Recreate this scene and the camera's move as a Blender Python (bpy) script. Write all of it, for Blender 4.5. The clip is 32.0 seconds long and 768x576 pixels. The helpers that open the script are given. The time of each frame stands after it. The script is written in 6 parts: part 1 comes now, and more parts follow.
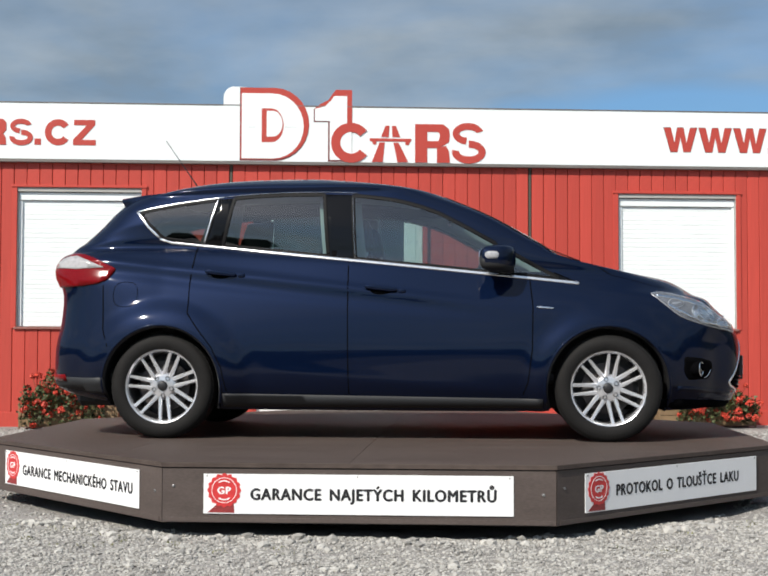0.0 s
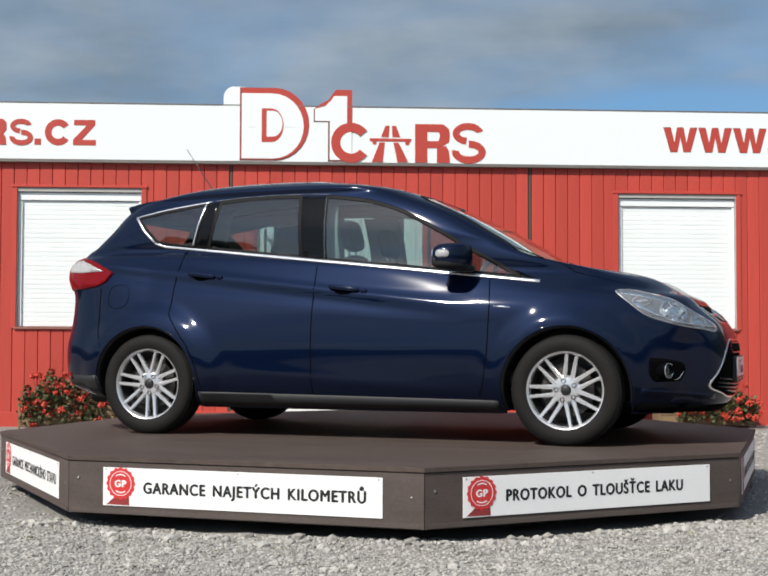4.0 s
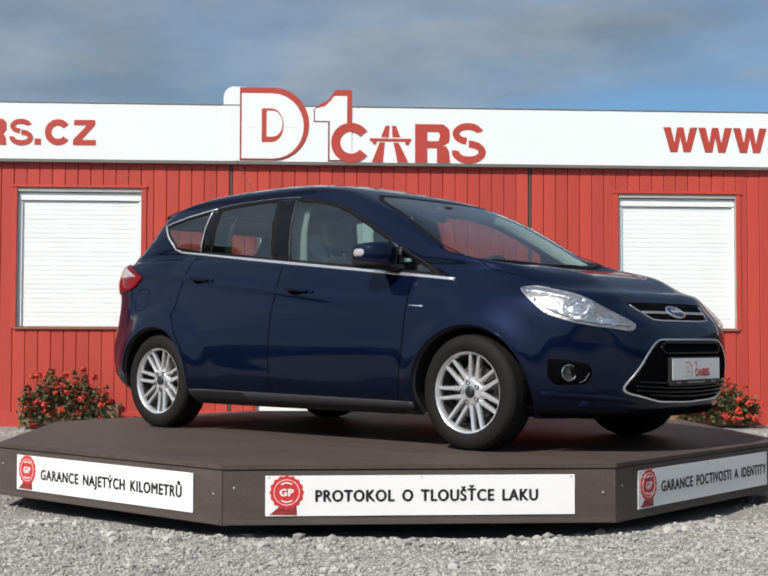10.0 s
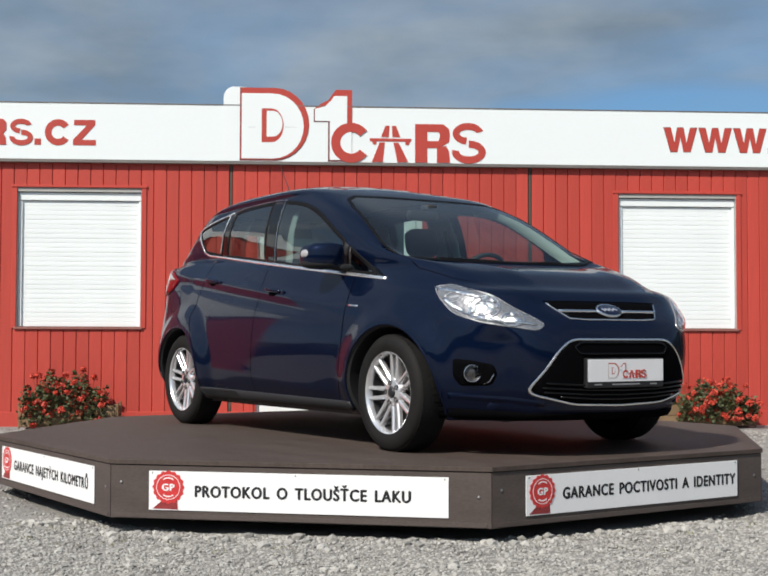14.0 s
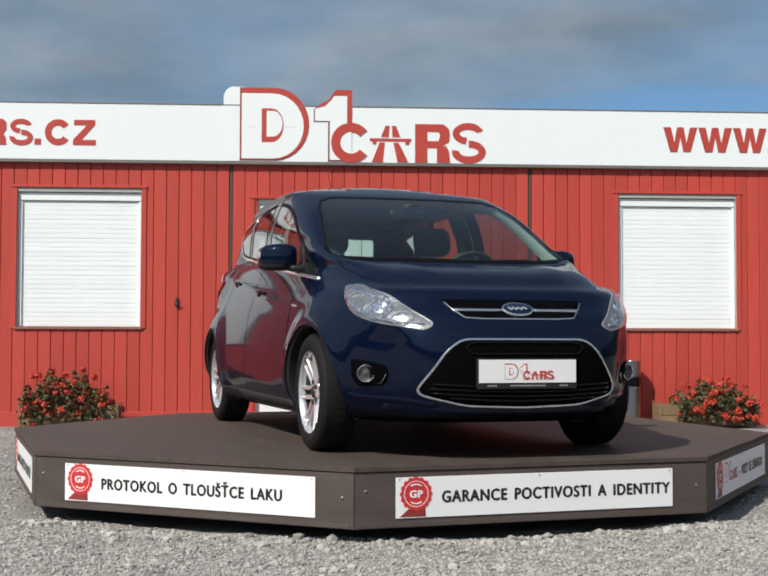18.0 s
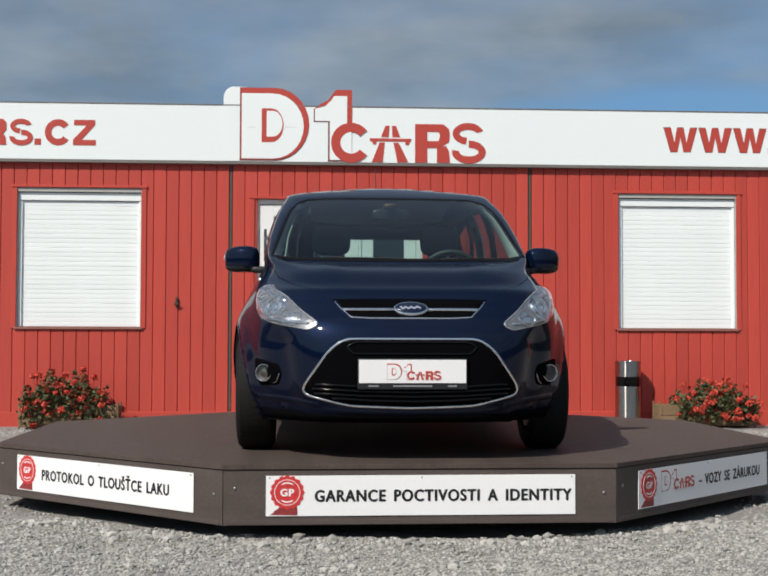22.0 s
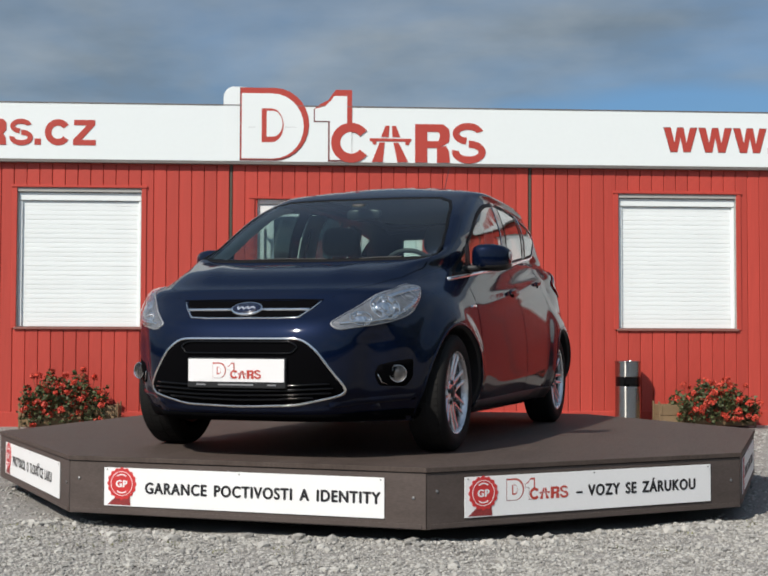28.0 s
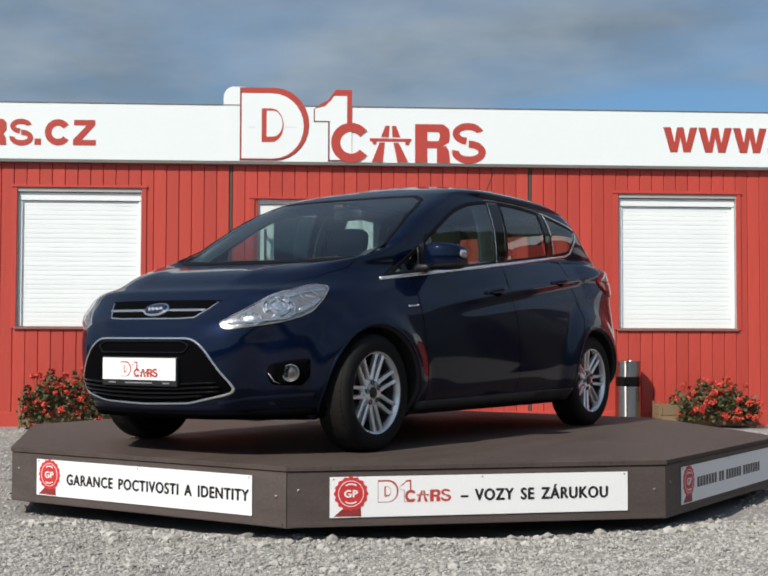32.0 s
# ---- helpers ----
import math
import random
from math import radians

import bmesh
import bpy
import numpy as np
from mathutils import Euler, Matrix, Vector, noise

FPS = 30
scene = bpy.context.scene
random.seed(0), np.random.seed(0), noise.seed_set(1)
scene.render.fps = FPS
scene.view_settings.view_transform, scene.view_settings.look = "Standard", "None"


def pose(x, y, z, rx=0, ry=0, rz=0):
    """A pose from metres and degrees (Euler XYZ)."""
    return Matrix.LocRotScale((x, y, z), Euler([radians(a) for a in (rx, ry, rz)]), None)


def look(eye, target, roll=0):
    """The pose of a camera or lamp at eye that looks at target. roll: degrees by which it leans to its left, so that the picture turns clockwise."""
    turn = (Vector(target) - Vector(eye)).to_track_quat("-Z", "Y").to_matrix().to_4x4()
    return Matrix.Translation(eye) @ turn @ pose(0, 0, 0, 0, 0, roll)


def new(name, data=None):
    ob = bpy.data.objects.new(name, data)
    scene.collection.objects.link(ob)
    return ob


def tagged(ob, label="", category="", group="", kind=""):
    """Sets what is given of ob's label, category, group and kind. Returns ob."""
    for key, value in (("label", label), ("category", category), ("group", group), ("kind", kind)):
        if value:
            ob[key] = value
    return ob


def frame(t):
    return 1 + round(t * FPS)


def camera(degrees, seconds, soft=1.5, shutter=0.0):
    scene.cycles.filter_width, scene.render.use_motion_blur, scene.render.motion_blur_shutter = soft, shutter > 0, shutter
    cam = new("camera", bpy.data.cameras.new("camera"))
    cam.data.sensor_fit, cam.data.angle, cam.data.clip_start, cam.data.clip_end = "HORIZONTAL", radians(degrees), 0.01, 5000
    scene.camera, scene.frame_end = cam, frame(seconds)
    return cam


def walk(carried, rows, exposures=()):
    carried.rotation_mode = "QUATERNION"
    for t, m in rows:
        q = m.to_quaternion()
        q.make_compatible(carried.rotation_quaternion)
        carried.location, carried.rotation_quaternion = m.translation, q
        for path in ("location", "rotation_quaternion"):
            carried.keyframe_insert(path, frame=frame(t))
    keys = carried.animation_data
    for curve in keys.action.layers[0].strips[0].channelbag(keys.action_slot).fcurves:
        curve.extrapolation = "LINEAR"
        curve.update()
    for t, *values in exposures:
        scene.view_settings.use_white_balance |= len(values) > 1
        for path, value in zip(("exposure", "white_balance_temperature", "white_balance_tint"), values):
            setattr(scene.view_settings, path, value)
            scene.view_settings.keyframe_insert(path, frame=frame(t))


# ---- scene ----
from mathutils.bvhtree import BVHTree
from mathutils.geometry import delaunay_2d_cdt

cam = camera(33.18, 32.0, soft=1.9)
EYE = (0.0, -8.482, 0.611)
AIM = (EYE[0] - 0.0154, EYE[1] + 10.0, EYE[2] + 0.394)
VIEW = look(EYE, AIM, 0.144)
walk(cam, [(0, VIEW), (32, VIEW)], exposures=[(0, 0.46), (3, 0.39), (10, 0.34), (14, 0.29), (17, 0.25), (20, 0.18), (25, 0.15), (28, 0.18), (30, 0.23), (32, 0.28)])

GROUND = -0.31      # gravel level; z = 0 is just under the deck's surface
DECK = 0.013
APOTHEM, CORNER = 2.282, 2.470
WALL = Matrix.Translation((0, 5.27, GROUND)) @ pose(0, 0, 0, 0, 0, 3.9)

# the turntable's angle against time: seconds, degrees
TURN = [(0, -4.4), (1, -8.26), (2, -11.95), (3, -15.72), (3.5, -17.56), (5.5, -24.89), (6, -26.9), (7, -30.61), (8, -34.3), (9, -38.27), (10, -41.75), (11, -45.66), (12, -49.47), (13, -53.08), (14, -56.95), (14.5, -58.71), (16.5, -66.32), (17, -68.23), (18, -71.92), (19, -75.55), (20, -79.12), (21, -82.89), (22, -86.68), (23, -90.3), (24, -94.15), (25, -97.88), (25.5, -99.66), (27.5, -107.28), (28, -109.16), (29, -113.08), (30, -116.8), (31, -120.57), (32, -124.31)]

# ---- world and light ----
SUN_AZ, SUN_EL = 38.0, 43.0      # degrees from behind the camera towards its left, height
sun_dir = Vector((-math.sin(radians(SUN_AZ)) * math.cos(radians(SUN_EL)), -math.cos(radians(SUN_AZ)) * math.cos(radians(SUN_EL)), math.sin(radians(SUN_EL))))
sun = new("sun", bpy.data.lights.new("sun", "SUN"))
sun.data.energy, sun.data.angle, sun.data.color = 4.0, radians(0.53), (1.0, 0.945, 0.86)
sun.matrix_world = look(sun_dir * 40, (0, 0, 0))

world = bpy.data.worlds.new("world")
scene.world = world
world.use_nodes = True
wt = world.node_tree
wt.nodes.clear()


def wn(kind, **props):
    n = wt.nodes.new(kind)
    for k, v in props.items():
        if k == "blend_type":
            n.blend_type = v
        elif k == "data_type":
            n.data_type = v
        elif k == "operation":
            n.operation = v
    return n


sky = wt.nodes.new("ShaderNodeTexSky")
sky.sky_type, sky.sun_disc = "NISHITA", False
sky.sun_elevation = radians(SUN_EL)
sky.sun_rotation = math.atan2(sun_dir.x, sun_dir.y)
sky.air_density, sky.dust_density, sky.ozone_density = 1.0, 0.6, 1.0
coord = wt.nodes.new("ShaderNodeTexCoord")
split = wt.nodes.new("ShaderNodeSeparateXYZ")
wt.links.new(coord.outputs["Generated"], split.inputs[0])
zmax = wn("ShaderNodeMath", operation="MAXIMUM")
zmax.inputs[1].default_value = 0.03
wt.links.new(split.outputs["Z"], zmax.inputs[0])
zadd = wn("ShaderNodeMath", operation="ADD")
zadd.inputs[1].default_value = 0.16
wt.links.new(zmax.outputs[0], zadd.inputs[0])
flat = []
for axis in ("X", "Y"):
    dv = wn("ShaderNodeMath", operation="DIVIDE")
    wt.links.new(split.outputs[axis], dv.inputs[0])
    wt.links.new(zadd.outputs[0], dv.inputs[1])
    flat.append(dv)
comb = wt.nodes.new("ShaderNodeCombineXYZ")
wt.links.new(flat[0].outputs[0], comb.inputs[0])
wt.links.new(flat[1].outputs[0], comb.inputs[1])
cloud = wt.nodes.new("ShaderNodeTexNoise")
cloud.inputs["Scale"].default_value = 1.15
cloud.inputs["Detail"].default_value = 7
cloud.inputs["Roughness"].default_value = 0.52
cloud.inputs["Distortion"].default_value = 0.35
wt.links.new(comb.outputs[0], cloud.inputs["Vector"])
cover = wt.nodes.new("ShaderNodeValToRGB")
cover.color_ramp.elements[0].position, cover.color_ramp.elements[0].color = 0.34, (0.25, 0.25, 0.25, 1)
cover.color_ramp.elements[1].position, cover.color_ramp.elements[1].color = 0.60, (0.93, 0.93, 0.93, 1)
wt.links.new(cloud.outputs["Fac"], cover.inputs["Fac"])
puff = wt.nodes.new("ShaderNodeTexNoise")
puff.inputs["Scale"].default_value = 2.6
puff.inputs["Detail"].default_value = 6
wt.links.new(comb.outputs[0], puff.inputs["Vector"])
shade = wt.nodes.new("ShaderNodeValToRGB")
shade.color_ramp.elements[0].position, shade.color_ramp.elements[0].color = 0.36, (1.60, 2.07, 2.54, 1)
shade.color_ramp.elements[1].position, shade.color_ramp.elements[1].color = 0.68, (2.92, 3.34, 3.68, 1)
wt.links.new(puff.outputs["Fac"], shade.inputs["Fac"])
thin = wt.nodes.new("ShaderNodeMapRange")       # the cloud deck opens overhead
thin.inputs["From Min"].default_value, thin.inputs["From Max"].default_value = 0.34, 0.75
thin.inputs["To Min"].default_value, thin.inputs["To Max"].default_value = 1.0, 0.50
wt.links.new(split.outputs["Z"], thin.inputs["Value"])
amount = wn("ShaderNodeMath", operation="MULTIPLY")
wt.links.new(cover.outputs["Color"], amount.inputs[0])
wt.links.new(thin.outputs[0], amount.inputs[1])
# a blue opening low over the roof
rim = []
for axis, mid, half in (("X", 0.250, 0.16), ("Z", 0.168, 0.019)):
    off = wn("ShaderNodeMath", operation="SUBTRACT")
    off.inputs[1].default_value = mid
    wt.links.new(split.outputs[axis], off.inputs[0])
    ratio = wn("ShaderNodeMath", operation="DIVIDE")
    ratio.inputs[1].default_value = half
    wt.links.new(off.outputs[0], ratio.inputs[0])
    square = wn("ShaderNodeMath", operation="MULTIPLY")
    wt.links.new(ratio.outputs[0], square.inputs[0])
    wt.links.new(ratio.outputs[0], square.inputs[1])
    rim.append(square)
around = wn("ShaderNodeMath", operation="ADD")
wt.links.new(rim[0].outputs[0], around.inputs[0])
wt.links.new(rim[1].outputs[0], around.inputs[1])
wobble = wn("ShaderNodeMath", operation="MULTIPLY_ADD")
wobble.inputs[1].default_value = 3.0
wt.links.new(puff.outputs["Fac"], wobble.inputs[0])
wt.links.new(around.outputs[0], wobble.inputs[2])
opening = wt.nodes.new("ShaderNodeMapRange")
opening.inputs["From Min"].default_value, opening.inputs["From Max"].default_value = 1.7, 3.4
opening.inputs["To Min"].default_value, opening.inputs["To Max"].default_value = 0.10, 1.0
wt.links.new(wobble.outputs[0], opening.inputs["Value"])
behind = wt.nodes.new("ShaderNodeMapRange")
wt.links.new(split.outputs["Y"], behind.inputs["Value"])
behind.inputs["From Min"].default_value, behind.inputs["From Max"].default_value = 0.1, -0.1
behind.inputs["To Min"].default_value, behind.inputs["To Max"].default_value = 0.0, 1.0
least = wn("ShaderNodeMath", operation="MAXIMUM")
wt.links.new(opening.outputs[0], least.inputs[0])
wt.links.new(behind.outputs[0], least.inputs[1])
covered = wn("ShaderNodeMath", operation="MULTIPLY")
wt.links.new(amount.outputs[0], covered.inputs[0])
wt.links.new(least.outputs[0], covered.inputs[1])
mixer = wn("ShaderNodeMix", data_type="RGBA")
wt.links.new(covered.outputs[0], mixer.inputs["Factor"])
low = wt.nodes.new("ShaderNodeMapRange")        # clear rain-washed blue low over the roofs
low.inputs["From Min"].default_value, low.inputs["From Max"].default_value = 0.45, 0.15
low.inputs["To Min"].default_value, low.inputs["To Max"].default_value = 0.0, 1.0
wt.links.new(split.outputs["Z"], low.inputs["Value"])
deep = wn("ShaderNodeMix", data_type="RGBA", blend_type="MULTIPLY")
deep.inputs["B"].default_value = (0.39, 0.60, 0.78, 1)
wt.links.new(low.outputs[0], deep.inputs["Factor"])
wt.links.new(sky.outputs["Color"], deep.inputs["A"])
wt.links.new(deep.outputs["Result"], mixer.inputs["A"])
# clouds are brighter towards the sun
facing = wt.nodes.new("ShaderNodeVectorMath")
facing.operation = "DOT_PRODUCT"
facing.inputs[1].default_value = sun_dir
wt.links.new(coord.outputs["Generated"], facing.inputs[0])
glow = wt.nodes.new("ShaderNodeMapRange")
glow.inputs["From Min"].default_value, glow.inputs["From Max"].default_value = 0.0, 1.0
glow.inputs["To Min"].default_value, glow.inputs["To Max"].default_value = 1.0, 2.0
wt.links.new(facing.outputs["Value"], glow.inputs["Value"])
lit = wt.nodes.new("ShaderNodeVectorMath")
lit.operation = "SCALE"
wt.links.new(shade.outputs["Color"], lit.inputs[0])
wt.links.new(glow.outputs[0], lit.inputs["Scale"])
wt.links.new(lit.outputs[0], mixer.inputs["B"])
bg = wt.nodes.new("ShaderNodeBackground")
bg.inputs["Strength"].default_value = 0.10
wt.links.new(mixer.outputs["Result"], bg.inputs["Color"])
wout = wt.nodes.new("ShaderNodeOutputWorld")
wt.links.new(bg.outputs[0], wout.inputs["Surface"])


# ---- materials ----
def material(name, color, rough=0.5, metal=0.0, coat=0.0, vary=0.15, scale=8.0, fine=90.0, bump=0.0, bump_scale=60.0,
             stretch=(1, 1, 1), tint=None, per_object=0.0, per_island=0.0, coat_rough=0.03, spec=0.5, rough_vary=0.1):
    """A surface with variation at two scales, optional relief and per-piece tone."""
    m = bpy.data.materials.new(name)
    m.use_nodes = True
    nt = m.node_tree
    b = nt.nodes["Principled BSDF"]
    b.inputs["Roughness"].default_value, b.inputs["Metallic"].default_value = rough, metal
    b.inputs["Coat Weight"].default_value, b.inputs["Coat Roughness"].default_value = coat, coat_rough
    b.inputs["Specular IOR Level"].default_value = spec
    tc = nt.nodes.new("ShaderNodeTexCoord")
    mp = nt.nodes.new("ShaderNodeMapping")
    mp.inputs["Scale"].default_value = stretch
    nt.links.new(tc.outputs["Object"], mp.inputs["Vector"])
    big = nt.nodes.new("ShaderNodeTexNoise")
    big.inputs["Scale"].default_value, big.inputs["Detail"].default_value = scale, 5
    small = nt.nodes.new("ShaderNodeTexNoise")
    small.inputs["Scale"].default_value, small.inputs["Detail"].default_value = fine, 3
    for n in (big, small):
        nt.links.new(mp.outputs[0], n.inputs["Vector"])
    add = nt.nodes.new("ShaderNodeMath")
    add.operation = "ADD"
    nt.links.new(big.outputs["Fac"], add.inputs[0])
    nt.links.new(small.outputs["Fac"], add.inputs[1])
    tone = nt.nodes.new("ShaderNodeMapRange")
    tone.inputs["From Min"].default_value, tone.inputs["From Max"].default_value = 0.6, 1.4
    tone.inputs["To Min"].default_value, tone.inputs["To Max"].default_value = 1 - vary, 1 + vary
    nt.links.new(add.outputs[0], tone.inputs["Value"])
    value = tone.outputs[0]
    for amount, source in ((per_object, "object"), (per_island, "island")):
        if amount:
            info = nt.nodes.new("ShaderNodeObjectInfo" if source == "object" else "ShaderNodeNewGeometry")
            rnd = nt.nodes.new("ShaderNodeMapRange")
            rnd.inputs["To Min"].default_value, rnd.inputs["To Max"].default_value = 1 - amount, 1 + amount
            nt.links.new(info.outputs["Random" if source == "object" else "Random Per Island"], rnd.inputs["Value"])
            mul = nt.nodes.new("ShaderNodeMath")
            mul.operation = "MULTIPLY"
            nt.links.new(value, mul.inputs[0])
            nt.links.new(rnd.outputs[0], mul.inputs[1])
            value = mul.outputs[0]
    base = nt.nodes.new("ShaderNodeMix")
    base.data_type = "RGBA"
    base.inputs["A"].default_value = (*color, 1)
    base.inputs["B"].default_value = (*(tint or color), 1)
    nt.links.new(big.outputs["Fac"], base.inputs["Factor"])
    out = nt.nodes.new("ShaderNodeVectorMath")
    out.operation = "SCALE"
    nt.links.new(base.outputs["Result"], out.inputs[0])
    nt.links.new(value, out.inputs["Scale"])
    nt.links.new(out.outputs[0], b.inputs["Base Color"])
    rr = nt.nodes.new("ShaderNodeMapRange")
    rr.inputs["To Min"].default_value, rr.inputs["To Max"].default_value = max(0.02, rough * (1 - rough_vary)), min(1, rough * (1 + rough_vary))
    nt.links.new(big.outputs["Fac"], rr.inputs["Value"])
    nt.links.new(rr.outputs[0], b.inputs["Roughness"])
    if bump:
        rel = nt.nodes.new("ShaderNodeTexNoise")
        rel.inputs["Scale"].default_value, rel.inputs["Detail"].default_value = bump_scale, 4
        nt.links.new(mp.outputs[0], rel.inputs["Vector"])
        bn = nt.nodes.new("ShaderNodeBump")
        bn.inputs["Strength"].default_value, bn.inputs["Distance"].default_value = 1.0, bump
        nt.links.new(rel.outputs["Fac"], bn.inputs["Height"])
        nt.links.new(bn.outputs["Normal"], b.inputs["Normal"])
    return m


def glass_material(name, tint, ior=1.5, gloss=(1, 1, 1)):
    m = bpy.data.materials.new(name)
    m.use_nodes = True
    nt = m.node_tree
    nt.nodes.clear()
    clear = nt.nodes.new("ShaderNodeBsdfTransparent")
    clear.inputs["Color"].default_value = (*tint, 1)
    shine = nt.nodes.new("ShaderNodeBsdfGlossy")
    shine.inputs["Roughness"].default_value = 0.015
    shine.inputs["Color"].default_value = (*gloss, 1)
    facing = nt.nodes.new("ShaderNodeLayerWeight")
    facing.inputs["Blend"].default_value = 0.5
    curve = nt.nodes.new("ShaderNodeMath")
    curve.operation = "POWER"
    curve.inputs[1].default_value = 5.0
    nt.links.new(facing.outputs["Facing"], curve.inputs[0])
    fres = nt.nodes.new("ShaderNodeMath")
    fres.operation = "MULTIPLY_ADD"
    base = 1.9 * ((ior - 1) / (ior + 1)) ** 2
    fres.inputs[1].default_value, fres.inputs[2].default_value = 1 - base, base
    nt.links.new(curve.outputs[0], fres.inputs[0])
    mix = nt.nodes.new("ShaderNodeMixShader")
    nt.links.new(fres.outputs[0], mix.inputs["Fac"])
    nt.links.new(clear.outputs[0], mix.inputs[1])
    nt.links.new(shine.outputs[0], mix.inputs[2])
    o = nt.nodes.new("ShaderNodeOutputMaterial")
    nt.links.new(mix.outputs[0], o.inputs["Surface"])
    return m


M_RED = material("red_painted_timber", (0.49, 0.066, 0.046), 0.55, spec=0.35, vary=0.12, scale=2.5, fine=40, bump=0.0006, bump_scale=90, stretch=(1, 1, 0.12), tint=(0.44, 0.053, 0.039), per_object=0.08)
M_WALL_BACK = material("dark_backing", (0.10, 0.02, 0.015), 0.8)
M_JOINT = material("dark_joint_strip", (0.07, 0.065, 0.05), 0.7)
M_WHITE = material("white_coated_board", (0.80, 0.845, 0.84), 0.45, vary=0.012, scale=1.2, fine=30, tint=(0.785, 0.83, 0.825))
M_WHITE_EMBLEM = material("white_emblem_board", (0.80, 0.84, 0.835), 0.45, vary=0.02, scale=2)
M_TRIM = material("grey_metal_flashing", (0.20, 0.18, 0.165), 0.5, metal=0.4, vary=0.12, scale=3)
M_SIGN_RED = material("red_sign_paint", (0.45, 0.056, 0.039), 0.45, vary=0.05)
M_SIGN_EDGE = material("maroon_outline_paint", (0.16, 0.03, 0.03), 0.5, vary=0.05)
M_SILLBROWN = material("brown_red_sill", (0.26, 0.105, 0.085), 0.6, vary=0.15)
M_SHUTTER = material("white_roller_shutter", (0.81, 0.85, 0.845), 0.4, vary=0.03, scale=3, per_object=0.02)
M_FRAME = material("white_upvc", (0.80, 0.80, 0.78), 0.35, vary=0.03)
M_REVEAL = material("grey_brown_reveal", (0.40, 0.39, 0.37), 0.6, vary=0.15)
M_DECK = material("brown_film_faced_plywood", (0.080, 0.060, 0.051), 0.65, spec=0.18, vary=0.38, scale=1.5, fine=22, bump=0.0010, bump_scale=120, stretch=(0.7, 4.0, 1), tint=(0.062, 0.048, 0.042), per_object=0.05)
M_SKIRT = material("brown_skirt_board", (0.074, 0.057, 0.050), 0.55, spec=0.3, vary=0.22, scale=3, fine=50, bump=0.0004, bump_scale=150, stretch=(1, 1, 3), tint=(0.086, 0.068, 0.061), per_object=0.06)
M_BASE = material("rusty_steel_frame", (0.045, 0.036, 0.03), 0.75, vary=0.3)
M_PANEL = material("white_sign_panel", (0.83, 0.83, 0.82), 0.4, vary=0.03, scale=4, tint=(0.80, 0.80, 0.80))
M_INK = material("black_sign_ink", (0.012, 0.012, 0.014), 0.5, vary=0.05)
M_INKGREY = material("worn_grey_sign_ink", (0.085, 0.085, 0.088), 0.5, vary=0.3, scale=40)
M_SEAL = material("red_seal_ink", (0.55, 0.035, 0.035), 0.45, vary=0.15, scale=30)
M_RIBBON = material("dark_red_ribbon_ink", (0.24, 0.03, 0.03), 0.5, vary=0.35, scale=40)
M_SCREW = material("zinc_screw", (0.3, 0.3, 0.3), 0.55, metal=1.0)
M_GRAVEL = material("grey_gravel_bed", (0.29, 0.272, 0.25), 0.9, vary=0.35, scale=1.3, fine=140, bump=0.012, bump_scale=110, tint=(0.25, 0.236, 0.22))
M_STONE = material("crushed_limestone", (0.350, 0.336, 0.314), 0.9, vary=0.15, scale=1.6, fine=200, tint=(0.300, 0.290, 0.262), per_island=0.40)
M_WEED = material("dry_yellow_green_weed", (0.20, 0.19, 0.07), 0.8, vary=0.2, scale=20, tint=(0.14, 0.15, 0.06), per_island=0.3)
M_STEEL = material("brushed_steel", (0.36, 0.355, 0.34), 0.25, metal=1.0, vary=0.06, scale=5, fine=200, stretch=(1, 1, 0.05))
_steel = M_STEEL.node_tree
_grain = _steel.nodes.new("ShaderNodeTangent")
_grain.direction_type, _grain.axis = "RADIAL", "Z"
_steel.links.new(_grain.outputs[0], _steel.nodes["Principled BSDF"].inputs["Tangent"])
_steel.nodes["Principled BSDF"].inputs["Anisotropic"].default_value = 1.0
_steel.nodes["Principled BSDF"].inputs["Anisotropic Rotation"].default_value = 0.25
M_BLACK = material("black_plastic", (0.014, 0.014, 0.015), 0.4, vary=0.15)
M_TIMBER = material("weathered_planter_timber", (0.25, 0.165, 0.085), 0.75, vary=0.25, scale=12, stretch=(1, 1, 4), tint=(0.18, 0.12, 0.065), per_object=0.10)
M_LEAF = material("geranium_leaf", (0.066, 0.074, 0.024), 0.6, vary=0.25, scale=30, tint=(0.046, 0.060, 0.020), per_island=0.35)
M_PETAL = material("red_geranium_petal", (0.50, 0.045, 0.026), 0.6, vary=0.2, scale=30, tint=(0.58, 0.075, 0.04), per_island=0.35)
M_SOIL = material("dark_soil", (0.03, 0.022, 0.015), 0.9)
# car
M_PAINT = material("dark_blue_metallic_paint", (0.0025, 0.0067, 0.0235), 0.42, metal=0.35, spec=0.0, coat=0.62, vary=0.04, scale=1.2, fine=500, tint=(0.0022, 0.0061, 0.0213), coat_rough=0.05)
M_GLOSS = material("gloss_black_trim", (0.003, 0.003, 0.0035), 0.09, vary=0.05, spec=0.25)
M_PLASTIC = material("matt_black_trim", (0.012, 0.012, 0.013), 0.55, vary=0.15, scale=20, bump=0.0003, bump_scale=400)
M_SILL = material("grey_sill_plastic", (0.015, 0.016, 0.018), 0.6, vary=0.12)
M_CHROME = material("chrome", (0.80, 0.80, 0.80), 0.06, metal=1.0, vary=0.02)
